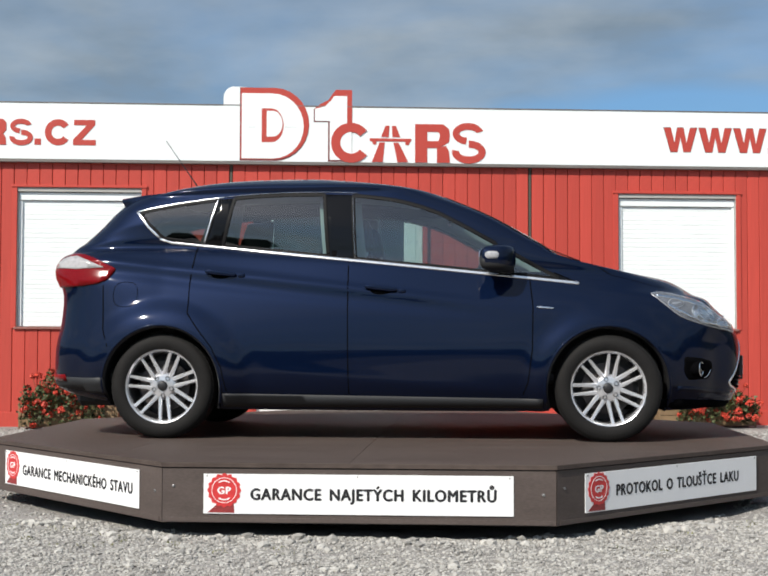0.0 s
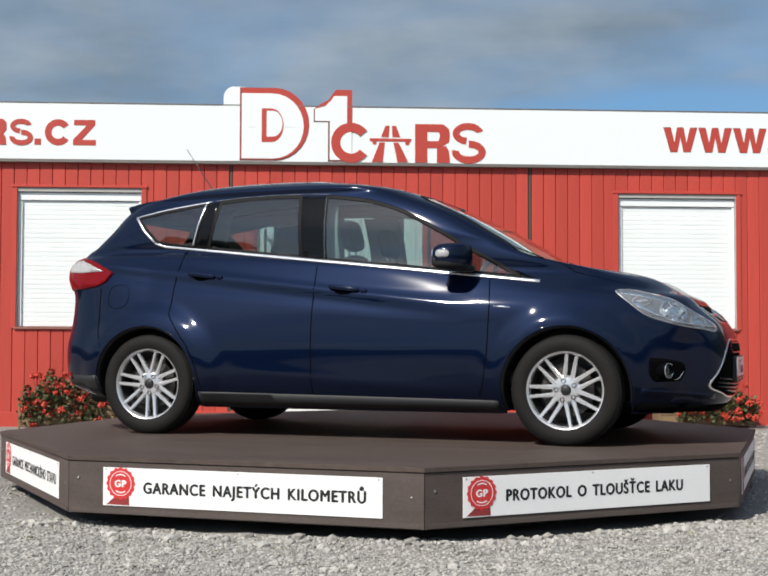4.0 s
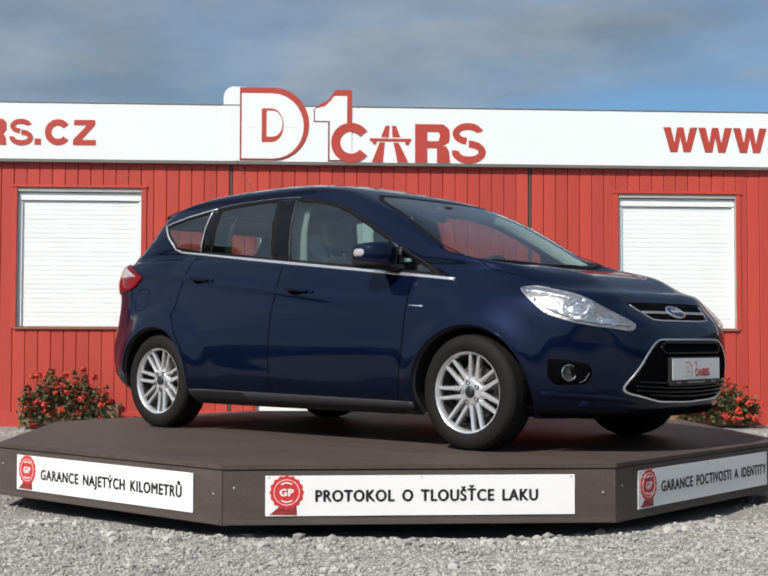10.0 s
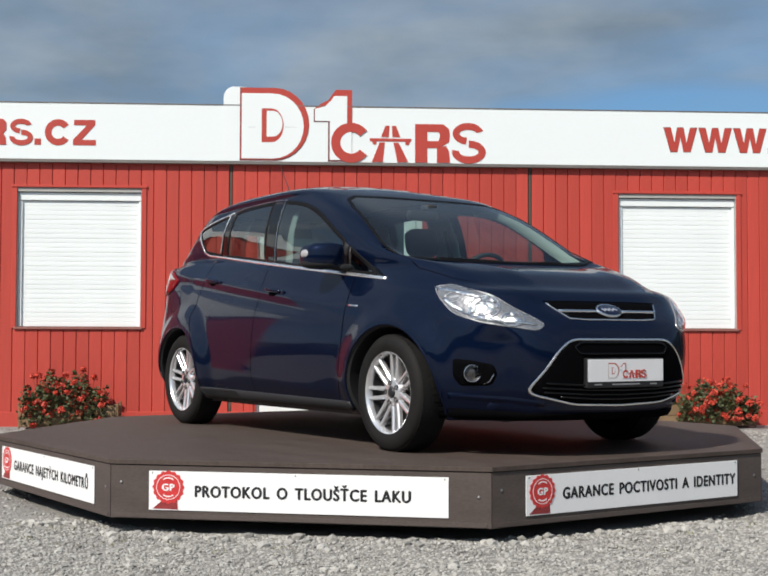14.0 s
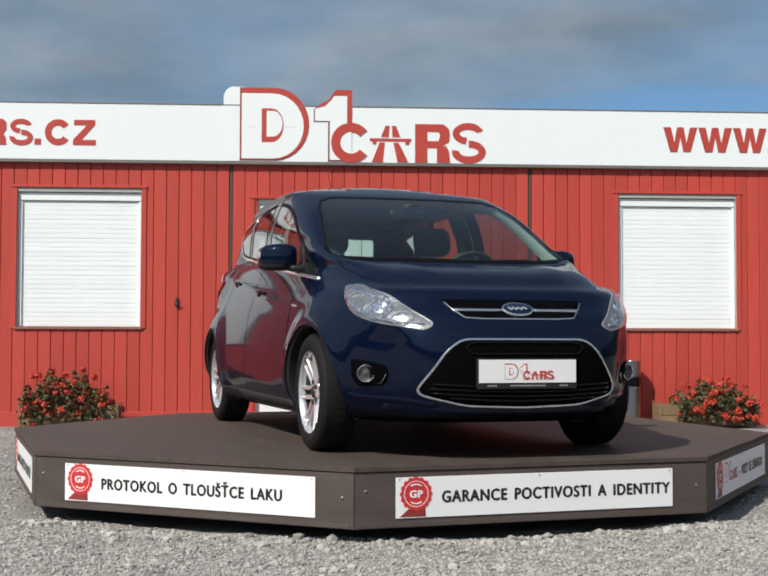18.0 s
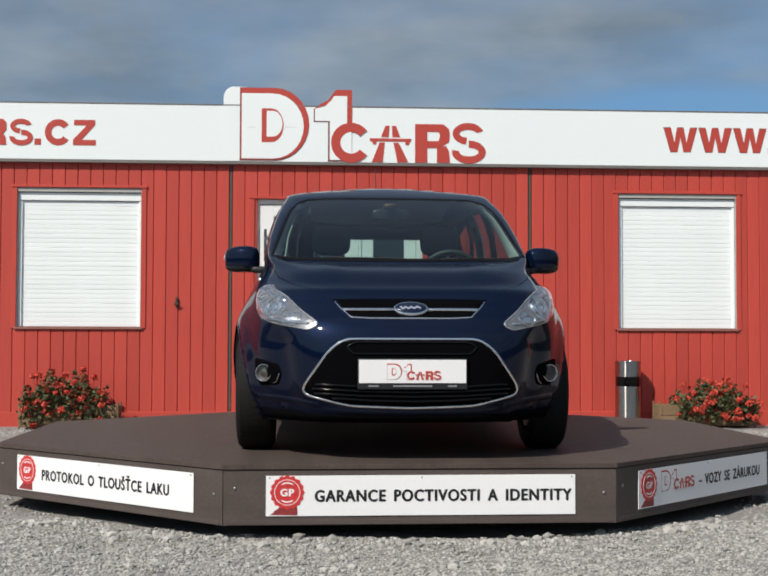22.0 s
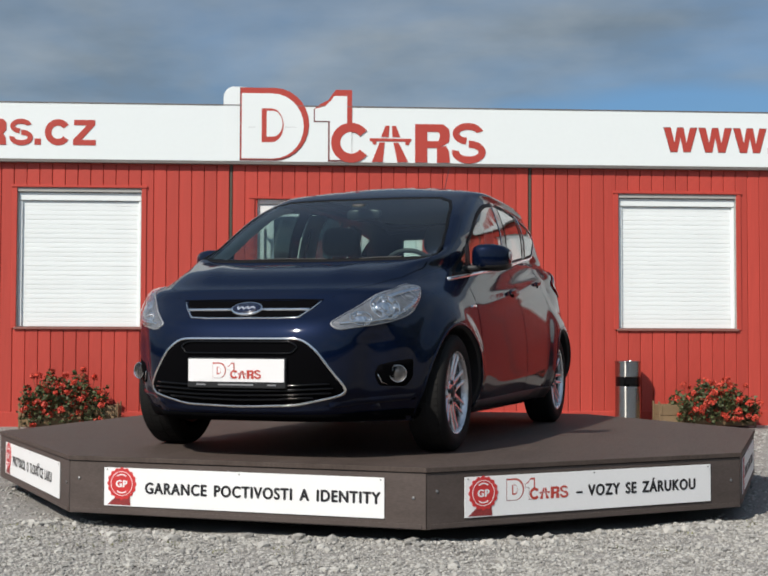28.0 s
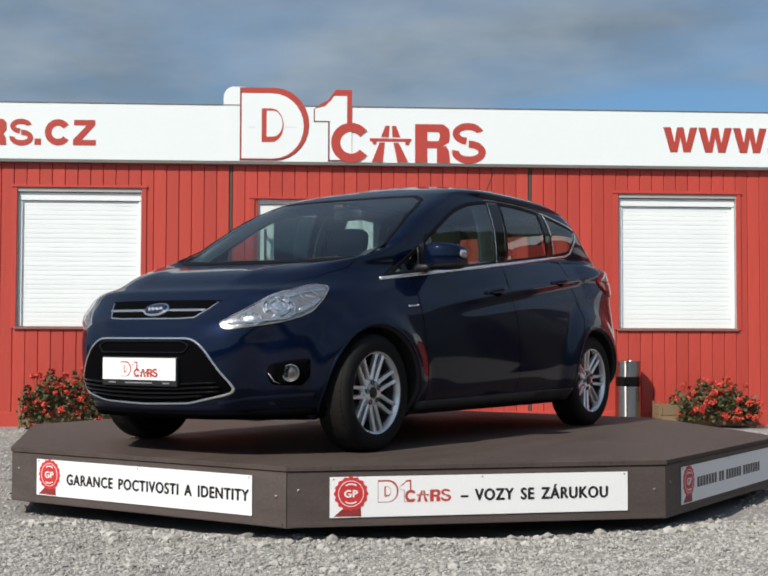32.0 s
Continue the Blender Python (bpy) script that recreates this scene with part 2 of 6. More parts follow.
M_BRIGHT = material("bright_window_moulding", (0.86, 0.86, 0.87), 0.24, metal=0.85, vary=0.03, coat=0.4)
M_ALLOY = material("silver_alloy", (0.76, 0.76, 0.77), 0.25, metal=0.72, vary=0.06, coat=0.3)
M_RUBBER = material("tyre_rubber", (0.0075, 0.0073, 0.0072), 0.75, spec=0.22, vary=0.2, scale=14, fine=120, bump=0.0006, bump_scale=300, tint=(0.012, 0.0112, 0.0105))
M_DISC = material("brake_disc_steel", (0.07, 0.063, 0.06), 0.5, metal=0.6)
# silver barrel coloured dark: the shade behind the spokes is in the colour
M_BARREL_SHADE = material("shaded_rim_barrel", (0.06, 0.06, 0.063), 0.5, metal=0.5, vary=0.2)
M_SEAT = material("charcoal_seat_fabric", (0.045, 0.045, 0.048), 0.85, vary=0.2, scale=30, bump=0.0006, bump_scale=300)
M_CABIN = material("dark_cabin_plastic", (0.030, 0.030, 0.031), 0.6, vary=0.15)
M_RUBBERSEAL = material("window_rubber", (0.004, 0.004, 0.0045), 0.6, spec=0.15, vary=0.1)
M_DARKGROUND = material("dark_asphalt", (0.05, 0.05, 0.052), 0.9, vary=0.2, scale=0.4, fine=30)
M_LINING = material("grey_headlining", (0.34, 0.34, 0.33), 0.9, vary=0.05)
M_GLASS = glass_material("tinted_car_glass", (0.51, 0.63, 0.61), 1.66)
M_SCREEN = glass_material("clear_windscreen_glass", (0.70, 0.83, 0.79))
M_PRIVACY = glass_material("dark_tailgate_glass", (0.62, 0.76, 0.72))
M_LENS = glass_material("clear_lamp_lens", (0.94, 0.95, 0.95), 1.33)
M_DOORGLASS = glass_material("door_glass", (0.45, 0.50, 0.49))
M_REFLECTOR = material("lamp_reflector", (0.82, 0.82, 0.84), 0.16, metal=1.0, vary=0.1, bump=0.012, bump_scale=34)
M_LAMPDARK = material("dark_lamp_housing", (0.27, 0.27, 0.28), 0.26, metal=0.6, vary=0.35, scale=30, bump=0.003, bump_scale=40)
M_TRIMGREY = material("light_grey_pillar_trim", (0.42, 0.43, 0.41), 0.8, vary=0.05)
M_LAMPGREY = material("lamp_bezel_grey", (0.46, 0.46, 0.47), 0.30, metal=0.6)
M_TAILRED = material("red_tail_lens", (0.155, 0.003, 0.005), 0.10, spec=0.2, vary=0.12, scale=25, coat=0.0)
M_TAILWHITE = material("white_tail_lens", (0.36, 0.35, 0.35), 0.2, vary=0.2, scale=40, coat=0.5)
M_AMBER = material("clear_indicator_lens", (0.34, 0.34, 0.35), 0.18, vary=0.35, scale=60, coat=0.6, bump=0.004, bump_scale=60)
M_PLATE = material("white_plate_film", (0.78, 0.77, 0.77), 0.35, vary=0.02)
M_BADGE = material("blue_badge_enamel", (0.003, 0.007, 0.028), 0.2, vary=0.05, coat=0.3)
M_BADGE_WHITE = material("pale_badge_inlay", (0.75, 0.75, 0.78), 0.2, metal=0.7)


# ---- mesh helpers ----
def part(name, bm, mat, parent, label="", smooth=False, m=None):
    """Links a bmesh (or a ready mesh) as one mesh object under a thing or a part."""
    if isinstance(bm, bmesh.types.BMesh):
        me = bpy.data.meshes.new(name)
        bm.to_mesh(me)
        bm.free()
    else:
        me = bm
    if mat and not me.materials:
        me.materials.append(mat)
    if smooth:
        me.shade_smooth()
    ob = new(name, me)
    if parent:
        ob.parent = parent
    if m is not None:
        ob.matrix_basis = m
    if label:
        ob["label"] = label
    return ob


def empty(name, m=None):
    ob = new(name)
    ob.empty_display_size = 0.2
    if m is not None:
        ob.matrix_basis = m
    return ob


def box(bm, x0, x1, y0, y1, z0, z1, bevel=0.0, m=None, segments=1):
    r = bmesh.ops.create_cube(bm, size=1.0)
    vs = r["verts"]
    for v in vs:
        v.co = Vector(((x0 + x1) / 2 + v.co.x * (x1 - x0), (y0 + y1) / 2 + v.co.y * (y1 - y0), (z0 + z1) / 2 + v.co.z * (z1 - z0)))
    if bevel:
        es = list({e for v in vs for e in v.link_edges})
        rb = bmesh.ops.bevel(bm, geom=es, offset=bevel, segments=segments, affect="EDGES", profile=0.5)
        vs = list({v for f in rb["faces"] for v in f.verts} | {v for v in vs if v.is_valid})
    if m is not None:
        for v in vs:
            v.co = m @ v.co
    return vs


def prism(bm, outline, d0, d1, place=lambda u, v, d: (u, d, v), bevel=0.0):
    """A flat outline (u, v) given thickness from d0 to d1; d0 is the front."""
    front = [bm.verts.new(place(u, v, d0)) for u, v in outline]
    back = [bm.verts.new(place(u, v, d1)) for u, v in outline]
    n = len(outline)
    faces = [bm.faces.new(front), bm.faces.new(back[::-1])]
    for i in range(n):
        faces.append(bm.faces.new((front[i], back[i], back[(i + 1) % n], front[(i + 1) % n])))
    bmesh.ops.recalc_face_normals(bm, faces=faces)
    if bevel:
        es = [e for e in faces[0].edges]
        bmesh.ops.bevel(bm, geom=es, offset=bevel, segments=2, affect="EDGES")
    return faces


def lathe(bm, profile, steps=32, m=None, angle=2 * math.pi):
    """Turns (radius, height) pairs about the z axis."""
    closed = abs(angle - 2 * math.pi) < 1e-6
    count = steps if closed else steps + 1
    rows = []
    for r, h in profile:
        row = []
        for i in range(count):
            a = angle * i / steps
            p = Vector((r * math.cos(a), r * math.sin(a), h))
            row.append(bm.verts.new(m @ p if m is not None else p))
        rows.append(row)
    for a, b in zip(rows, rows[1:]):
        for i in range(steps):
            j = (i + 1) % count
            bm.faces.new((a[i], a[j], b[j], b[i]))
    return rows


def arc(cx, cy, r, a0, a1, n, ry=None):
    ry = r if ry is None else ry
    return [(cx + r * math.cos(radians(a0 + (a1 - a0) * i / n)), cy + ry * math.sin(radians(a0 + (a1 - a0) * i / n))) for i in range(n + 1)]


def text_mesh(words, width, height, weight=0.012, bold=0.0, place=lambda u, v: (0, u, v)):
    """Built-in lettering as a mesh, stretched to the width and the height of its capitals."""
    cu = bpy.data.curves.new("lettering", "FONT")
    cu.body, cu.size, cu.offset, cu.resolution_u = words, 1.0, weight, 4
    cu.space_word, cu.space_character = 1.60, 1.12
    tmp = bpy.data.objects.new("lettering", cu)
    scene.collection.objects.link(tmp)
    bpy.context.view_layer.update()
    me = bpy.data.meshes.new_from_object(tmp.evaluated_get(bpy.context.evaluated_depsgraph_get()))
    bpy.data.objects.remove(tmp)
    bpy.data.curves.remove(cu)
    co = np.empty(len(me.vertices) * 3)
    me.vertices.foreach_get("co", co)
    co = co.reshape(-1, 3)
    polys = [tuple(p.vertices) for p in me.polygons]
    bpy.data.meshes.remove(me)
    shifts = [(-bold, 0), (bold, 0), (0, -bold * 0.6), (0, bold * 0.6), (0, 0)] if bold else [(0, 0)]
    x0, x1 = co[:, 0].min() - bold, co[:, 0].max() + bold
    o = Vector(place(0, 0))
    out = (Vector(place(1, 0)) - o).cross(Vector(place(0, 1)) - o).normalized()
    verts, faces = [], []
    for k, (dx, dy) in enumerate(shifts):
        base = len(verts)
        verts += [Vector(place((x + dx - x0) / (x1 - x0) * width, (y + dy) / 0.70 * height)) + out * (0.00015 * k) for x, y, _ in co]
        faces += [tuple(i + base for i in f) for f in polys]
    me = bpy.data.meshes.new("lettering")
    me.from_pydata(verts, [], faces)
    me.materials.clear()
    me.update()
    return me


# ---- ground ----
def ground_height(x, y):
    """Raked gravel, a little heaped along the turntable's edge."""
    r = math.hypot(x, y)
    heap = 0.034 * math.exp(-((r - 2.58) / 0.20) ** 2) * (0.45 + 0.75 * noise.noise(Vector((x * 2.3, y * 2.3, 3.0))))
    swell = 0.012 * noise.noise(Vector((x * 1.1, y * 1.1, 0.0))) + 0.009 * noise.noise(Vector((x * 5, y * 5, 7.0))) + 0.005 * noise.noise(Vector((x * 14, y * 14, 2.0)))
    fade = max(0.0, min(1.0, (9.0 - r) / 3.0))
    dip = -0.042 * math.exp(-(max(0.0, r - 2.4) / 1.6) ** 2)
    return GROUND + (heap + swell + dip) * fade


def build_ground():
    xs = [-3000, -600, -150, -60, -25, -12] + [-8 + 0.1 * i for i in range(161)] + [12, 25, 60, 150, 600, 3000]
    ys = [-3000, -600, -150, -60, -30, -14] + [-9 + 0.1 * i for i in range(146)] + [10, 20, 60, 150, 600, 3000]
    verts = [(x, y, ground_height(x, y)) for y in ys for x in xs]
    nx = len(xs)
    faces = [(j * nx + i, j * nx + i + 1, (j + 1) * nx + i + 1, (j + 1) * nx + i) for j in range(len(ys) - 1) for i in range(nx - 1)]
    me = bpy.data.meshes.new("ground")
    me.from_pydata(verts, [], faces)
    g = part("ground", me, M_GRAVEL, None, smooth=True)
    tagged(g, "pale grey crushed gravel yard, uneven and dry", "ground", kind="structure")

    rng = np.random.default_rng(5)
    shapes = []
    for _ in range(10):
        bm = bmesh.new()
        bmesh.ops.create_icosphere(bm, subdivisions=1, radius=1.0)
        for v in bm.verts:
            v.co *= 0.72 + 0.5 * rng.random()
            v.co.z *= 0.68
        bm.verts.ensure_lookup_table()
        shapes.append((np.array([v.co[:] for v in bm.verts]), np.array([[v.index for v in f.verts] for f in bm.faces])))
        bm.free()
    vs, fs, count = [], [], 0

    def sow(n, xr, yr, lo, hi, test):
        nonlocal count
        for _ in range(n):
            x, y = rng.uniform(*xr), rng.uniform(*yr)
            if not test(x, y):
                continue
            s = lo + (hi - lo) * rng.random() ** 2.6
            v, f = shapes[rng.integers(10)]
            a = rng.uniform(0, 6.283)
            c, d = math.cos(a), math.sin(a)
            sq = rng.uniform(0.7, 1.2)
            p = np.stack([v[:, 0] * c * sq - v[:, 1] * d, v[:, 0] * d * sq + v[:, 1] * c, v[:, 2]], 1) * s
            p += (x, y, ground_height(x, y) + s * 0.22)
            vs.append(p)
            fs.append(f + count)
            count += len(v)

    seen = lambda x, y: abs(x) < (y + 8.482) * 0.33 + 0.15 and math.hypot(x, y) > 2.25
    sow(88000, (-2.2, 2.2), (-4.35, -1.6), 0.0032, 0.0112, seen)
    sow(26000, (-4.2, 4.2), (-2.6, 4.6), 0.006, 0.016, lambda x, y: seen(x, y) and abs(x) > 1.6)
    sow(900, (-2.4, 2.4), (-4.0, -1.8), 0.011, 0.026, lambda x, y: seen(x, y) and 2.45 < math.hypot(x, y) < 3.3)
    sow(520, (-2.5, 2.5), (-3.0, -1.6), 0.014, 0.040, lambda x, y: seen(x, y) and 2.32 < math.hypot(x, y) < 2.62)
    me = bpy.data.meshes.new("gravel")
    me.from_pydata(np.concatenate(vs).tolist(), [], np.concatenate(fs).tolist())
    st = part("gravel", me, M_STONE, None)
    tagged(st, "loose crushed limestone chippings with larger stones", "gravel", kind="stuff")


build_ground()


def build_weeds():
    """Sparse dry tufts in the gravel along the turntable."""
    rng = random.Random(31)
    vs, fs = [], []
    for _ in range(46):
        a = radians(rng.choice((rng.uniform(205, 235), rng.uniform(236, 262), rng.uniform(285, 335))))
        r = rng.uniform(2.52, 2.95)
        cx, cy = r * math.cos(a), r * math.sin(a)
        for _ in range(rng.randint(7, 16)):
            x, y = cx + rng.gauss(0, 0.022), cy + rng.gauss(0, 0.018)
            z = ground_height(x, y) - 0.002
            h, w = rng.uniform(0.007, 0.020), rng.uniform(0.0018, 0.0035)
            b = rng.uniform(0, 6.28)
            dx, dy = math.cos(b), math.sin(b)
            lean = rng.uniform(0.3, 1.1) * h
            k = len(vs)
            vs += [(x - dy * w, y + dx * w, z), (x + dy * w, y - dx * w, z), (x + dx * lean * 0.5 + dy * w * 0.7, y + dy * lean * 0.5 - dx * w * 0.7, z + h * 0.7),
                   (x + dx * lean * 0.5 - dy * w * 0.7, y + dy * lean * 0.5 + dx * w * 0.7, z + h * 0.7), (x + dx * lean, y + dy * lean, z + h)]
            fs += [(k, k + 1, k + 2, k + 3), (k + 3, k + 2, k + 4)]
    me = bpy.data.meshes.new("weed")
    me.from_pydata(vs, [], fs)
    tagged(part("weed", me, M_WEED, None), "small dry yellow-green weeds in the gravel", "weeds", kind="stuff")


build_weeds()


def build_treeline():
    """A low dark belt of trees, met only in reflections: hinted at the right, added behind the camera to darken the
    paint.
    """
    rng = random.Random(9)
    n = 160
    verts, faces = [], []
    for i in range(n + 1):
        a = radians(150 + 268 * i / n)
        near = math.exp(-((a - radians(390)) / 0.6) ** 2)      # the belt comes close past the building's end
        r = 46 - 22 * near + 1.2 * math.sin(i * 1.3)
        h = 4.6 + 3.0 * near + 0.35 * math.sin(i * 0.37) + rng.uniform(-0.25, 0.25)
        for rr, z in ((r, GROUND - 0.2), (r - 1.0, h * 0.5), (r + 1.5, h)):
            verts.append((rr * math.cos(a), rr * math.sin(a), z))
    for i in range(n):
        for k in range(2):
            faces.append((i * 3 + k, i * 3 + 3 + k, i * 3 + 4 + k, i * 3 + 1 + k))
    me = bpy.data.meshes.new("backdrop")
    me.from_pydata(verts, [], faces)
    tagged(part("backdrop", me, M_TREES, None), "dark distant belt of trees beyond the yard", "trees", kind="structure")


M_TREES = material("distant_foliage", (0.030, 0.042, 0.020), 0.9, vary=0.4, scale=0.25, fine=2.0)
build_treeline()
# unseen dark sheet behind the camera, added to dull the ground mirrored in paint
bm = bmesh.new()
box(bm, -90, 90, -44, -12, GROUND - 0.05, GROUND + 0.012)
tagged(part("road", bm, M_DARKGROUND, None), "dark asphalt road beyond the gravel yard", "road", kind="structure")


# ---- the red cabin building ----
def at_wall(name, me_or_bm, mat, label="", category="", kind="structure", smooth=False):
    ob = part(name, me_or_bm, mat, None, smooth=smooth, m=WALL)
    tagged(ob, label, category, kind=kind)
    return ob


OPENINGS = [(-3.882, -2.590, 1.034, 2.505), (2.520, 3.822, 1.034, 2.500), (-1.400, 0.395, 0.06, 2.405)]
LEFT, RIGHT, EAVES = -9.6, 9.6, 2.79
SEAMS = (-4.86, -1.652, 1.555, 4.76)


def build_wall():
    bm = bmesh.new()
    cuts = sorted({LEFT, RIGHT, *[o[0] for o in OPENINGS], *[o[1] for o in OPENINGS]})
    for a, b in zip(cuts, cuts[1:]):
        hole = [o for o in OPENINGS if o[0] <= a and b <= o[1]]
        spans = [(0, EAVES)] if not hole else [(0, hole[0][2]), (hole[0][3], EAVES)]
        for lo, hi in spans:
            if hi - lo > 0.01:
                box(bm, a, b, 0.024, 0.16, lo, hi)
    wall = at_wall("wall_south", bm, M_WALL_BACK, "red timber-clad cabin wall with narrow vertical boards", "wall")
    bm = bmesh.new()
    for lo, hi in ((LEFT, -1.40), (0.395, RIGHT)):
        box(bm, lo, hi, -0.016, 0.024, -0.05, 0.150, 0.004)
    part("base_board", bm, M_RED, wall)
    # one board mesh of unit height for all
    pitch, width = 0.1335, 0.1275
    bm = bmesh.new()
    prof = [(-width / 2, 0.022), (-width / 2, 0.006), (-width / 2 + 0.006, 0.0), (width / 2 - 0.006, 0.0), (width / 2, 0.006), (width / 2, 0.022)]
    lo = [bm.verts.new((x, y, 0)) for x, y in prof]
    hi = [bm.verts.new((x, y, 1)) for x, y in prof]
    for i in range(5):
        bm.faces.new((lo[i], lo[i + 1], hi[i + 1], hi[i]))
    bm.faces.new(lo[::-1])
    bm.faces.new(hi)
    bmesh.ops.recalc_face_normals(bm, faces=bm.faces[:])
    board = bpy.data.meshes.new("board")
    bm.to_mesh(board)
    bm.free()
    board.materials.append(M_RED)
    rng = random.Random(3)
    stops = [LEFT, *SEAMS, RIGHT]
    for m0, m1 in zip(stops, stops[1:]):
        a, b = m0 + 0.017, m1 - 0.017
        count = round((b - a) / pitch)
        step = (b - a) / count
        for k in range(count):
            x = a + (k + 0.5) * step
            spans = [(0.150, EAVES)]
            for o in OPENINGS:
                if o[0] - 0.03 < x < o[1] + 0.03:
                    spans = [(p, q) for p, q in ((0.150, o[2] - 0.012), (o[3] + 0.012, EAVES)) if q - p > 0.05]
            for p, q in spans:
                ob = new("board", board)
                ob.parent = wall
                ob.location = (x, rng.uniform(-0.0012, 0.0012), p)
                ob.scale = ((step - rng.uniform(0.002, 0.005)) / width, 1, q - p)
    for s in SEAMS:
        bm = bmesh.new()
        box(bm, s - 0.013, s + 0.013, 0.004, 0.03, 0.15, EAVES, 0.003)
        part("joint_strip", bm, M_JOINT, wall, "dark cover strip between two cabin modules")
    # casings round the openings
    for o in OPENINGS:
        a, b, lo, hi = o
        bm = bmesh.new()
        for x0, x1 in ((a - 0.052, a), (b, b + 0.052)):
            box(bm, x0, x1, -0.012, 0.03, lo - 0.01, hi + 0.012, 0.003)
        box(bm, a - 0.06, b + 0.06, -0.02, 0.03, hi, hi + 0.028, 0.003)
        part("casing", bm, M_RED, wall, "red-painted casing boards round the opening")
    # rest of the cabin, never seen from the yard
    bm = bmesh.new()
    box(bm, LEFT, LEFT + 0.12, 0.165, 2.6, 0, EAVES)
    box(bm, RIGHT - 0.12, RIGHT, 0.165, 2.6, 0, EAVES)
    box(bm, LEFT, RIGHT, 2.605, 2.7, 0, EAVES)
    at_wall("wall_back", bm, M_WALL_BACK, "plain red cabin end and back walls", "wall")
    bm = bmesh.new()
    box(bm, LEFT - 0.05, RIGHT + 0.05, 0.01, 2.75, EAVES + 0.02, EAVES + 0.12)
    at_wall("roof", bm, M_TRIM, "flat grey cabin roof behind the fascia", "roof")
    bm = bmesh.new()
    box(bm, LEFT + 0.13, RIGHT - 0.13, 0.17, 2.6, 0.0, 0.06)
    at_wall("floor", bm, M_CABIN, "dark cabin floor inside", "floor")


build_wall()


def build_window(index, o):
    a, b, lo, hi = o
    w = empty("window_%d" % index, WALL)
    tagged(w, "window closed by a white roller shutter", "window", kind="structure")
    bm = bmesh.new()
    for x0, x1, z0, z1 in ((a + 0.001, a + 0.009, lo, hi), (b - 0.006, b - 0.001, lo, hi), (a + 0.010, b - 0.007, hi - 0.045, hi - 0.001)):
        box(bm, x0, x1, 0.0, 0.10, z0, z1, 0.002)
    part("reveal", bm, M_REVEAL, w, "grey-brown lining of the opening")
    bm = bmesh.new()
    box(bm, a - 0.02, b + 0.02, -0.024, 0.06, lo - 0.022, lo + 0.004, 0.004)
    part("sill", bm, M_SILLBROWN, w, "brown-red projecting sill")
    bm = bmesh.new()
    box(bm, a + 0.011, b - 0.008, 0.028, 0.10, hi - 0.135, hi - 0.05, 0.006)
    part("shutter_box", bm, M_SHUTTER, w)
    for x0, x1 in ((a + 0.011, a + 0.048), (b - 0.034, b - 0.008)):
        bm = bmesh.new()
        box(bm, x0, x1, 0.032, 0.09, lo + 0.005, hi - 0.138, 0.004)
        part("guide_rail", bm, M_SHUTTER, w)
    n = 27
    z0, z1 = lo + 0.008, hi - 0.140
    step = (z1 - z0) / n
    bm = bmesh.new()
    prof = [(0.0575, 0.0), (0.0542, 0.0012), (0.0532, step * 0.3), (0.0530, step * 0.62), (0.0536, step * 0.96), (0.0575, step * 0.995)]
    ends = [[bm.verts.new((x, y, z)) for y, z in prof] for x in (a + 0.0485, b - 0.0345)]
    for i in range(5):
        bm.faces.new((ends[0][i], ends[1][i], ends[1][i + 1], ends[0][i + 1]))
    bm.faces.new(ends[0][::-1])
    bm.faces.new(ends[1])
    bmesh.ops.recalc_face_normals(bm, faces=bm.faces[:])
    me = bpy.data.meshes.new("shutter_slat")
    bm.to_mesh(me)
    bm.free()
    me.materials.append(M_SHUTTER)
    rng = random.Random(index)
    for i in range(n):
        s = new("shutter_slat", me)
        s.parent = w
        s.location = (0, rng.uniform(0, 0.0015), z0 + i * step)
    bm = bmesh.new()
    box(bm, a + 0.05, b - 0.036, 0.071, 0.075, z0, z1)
    part("backing", bm, M_REVEAL, w)


build_window(1, OPENINGS[0])
build_window(2, OPENINGS[1])


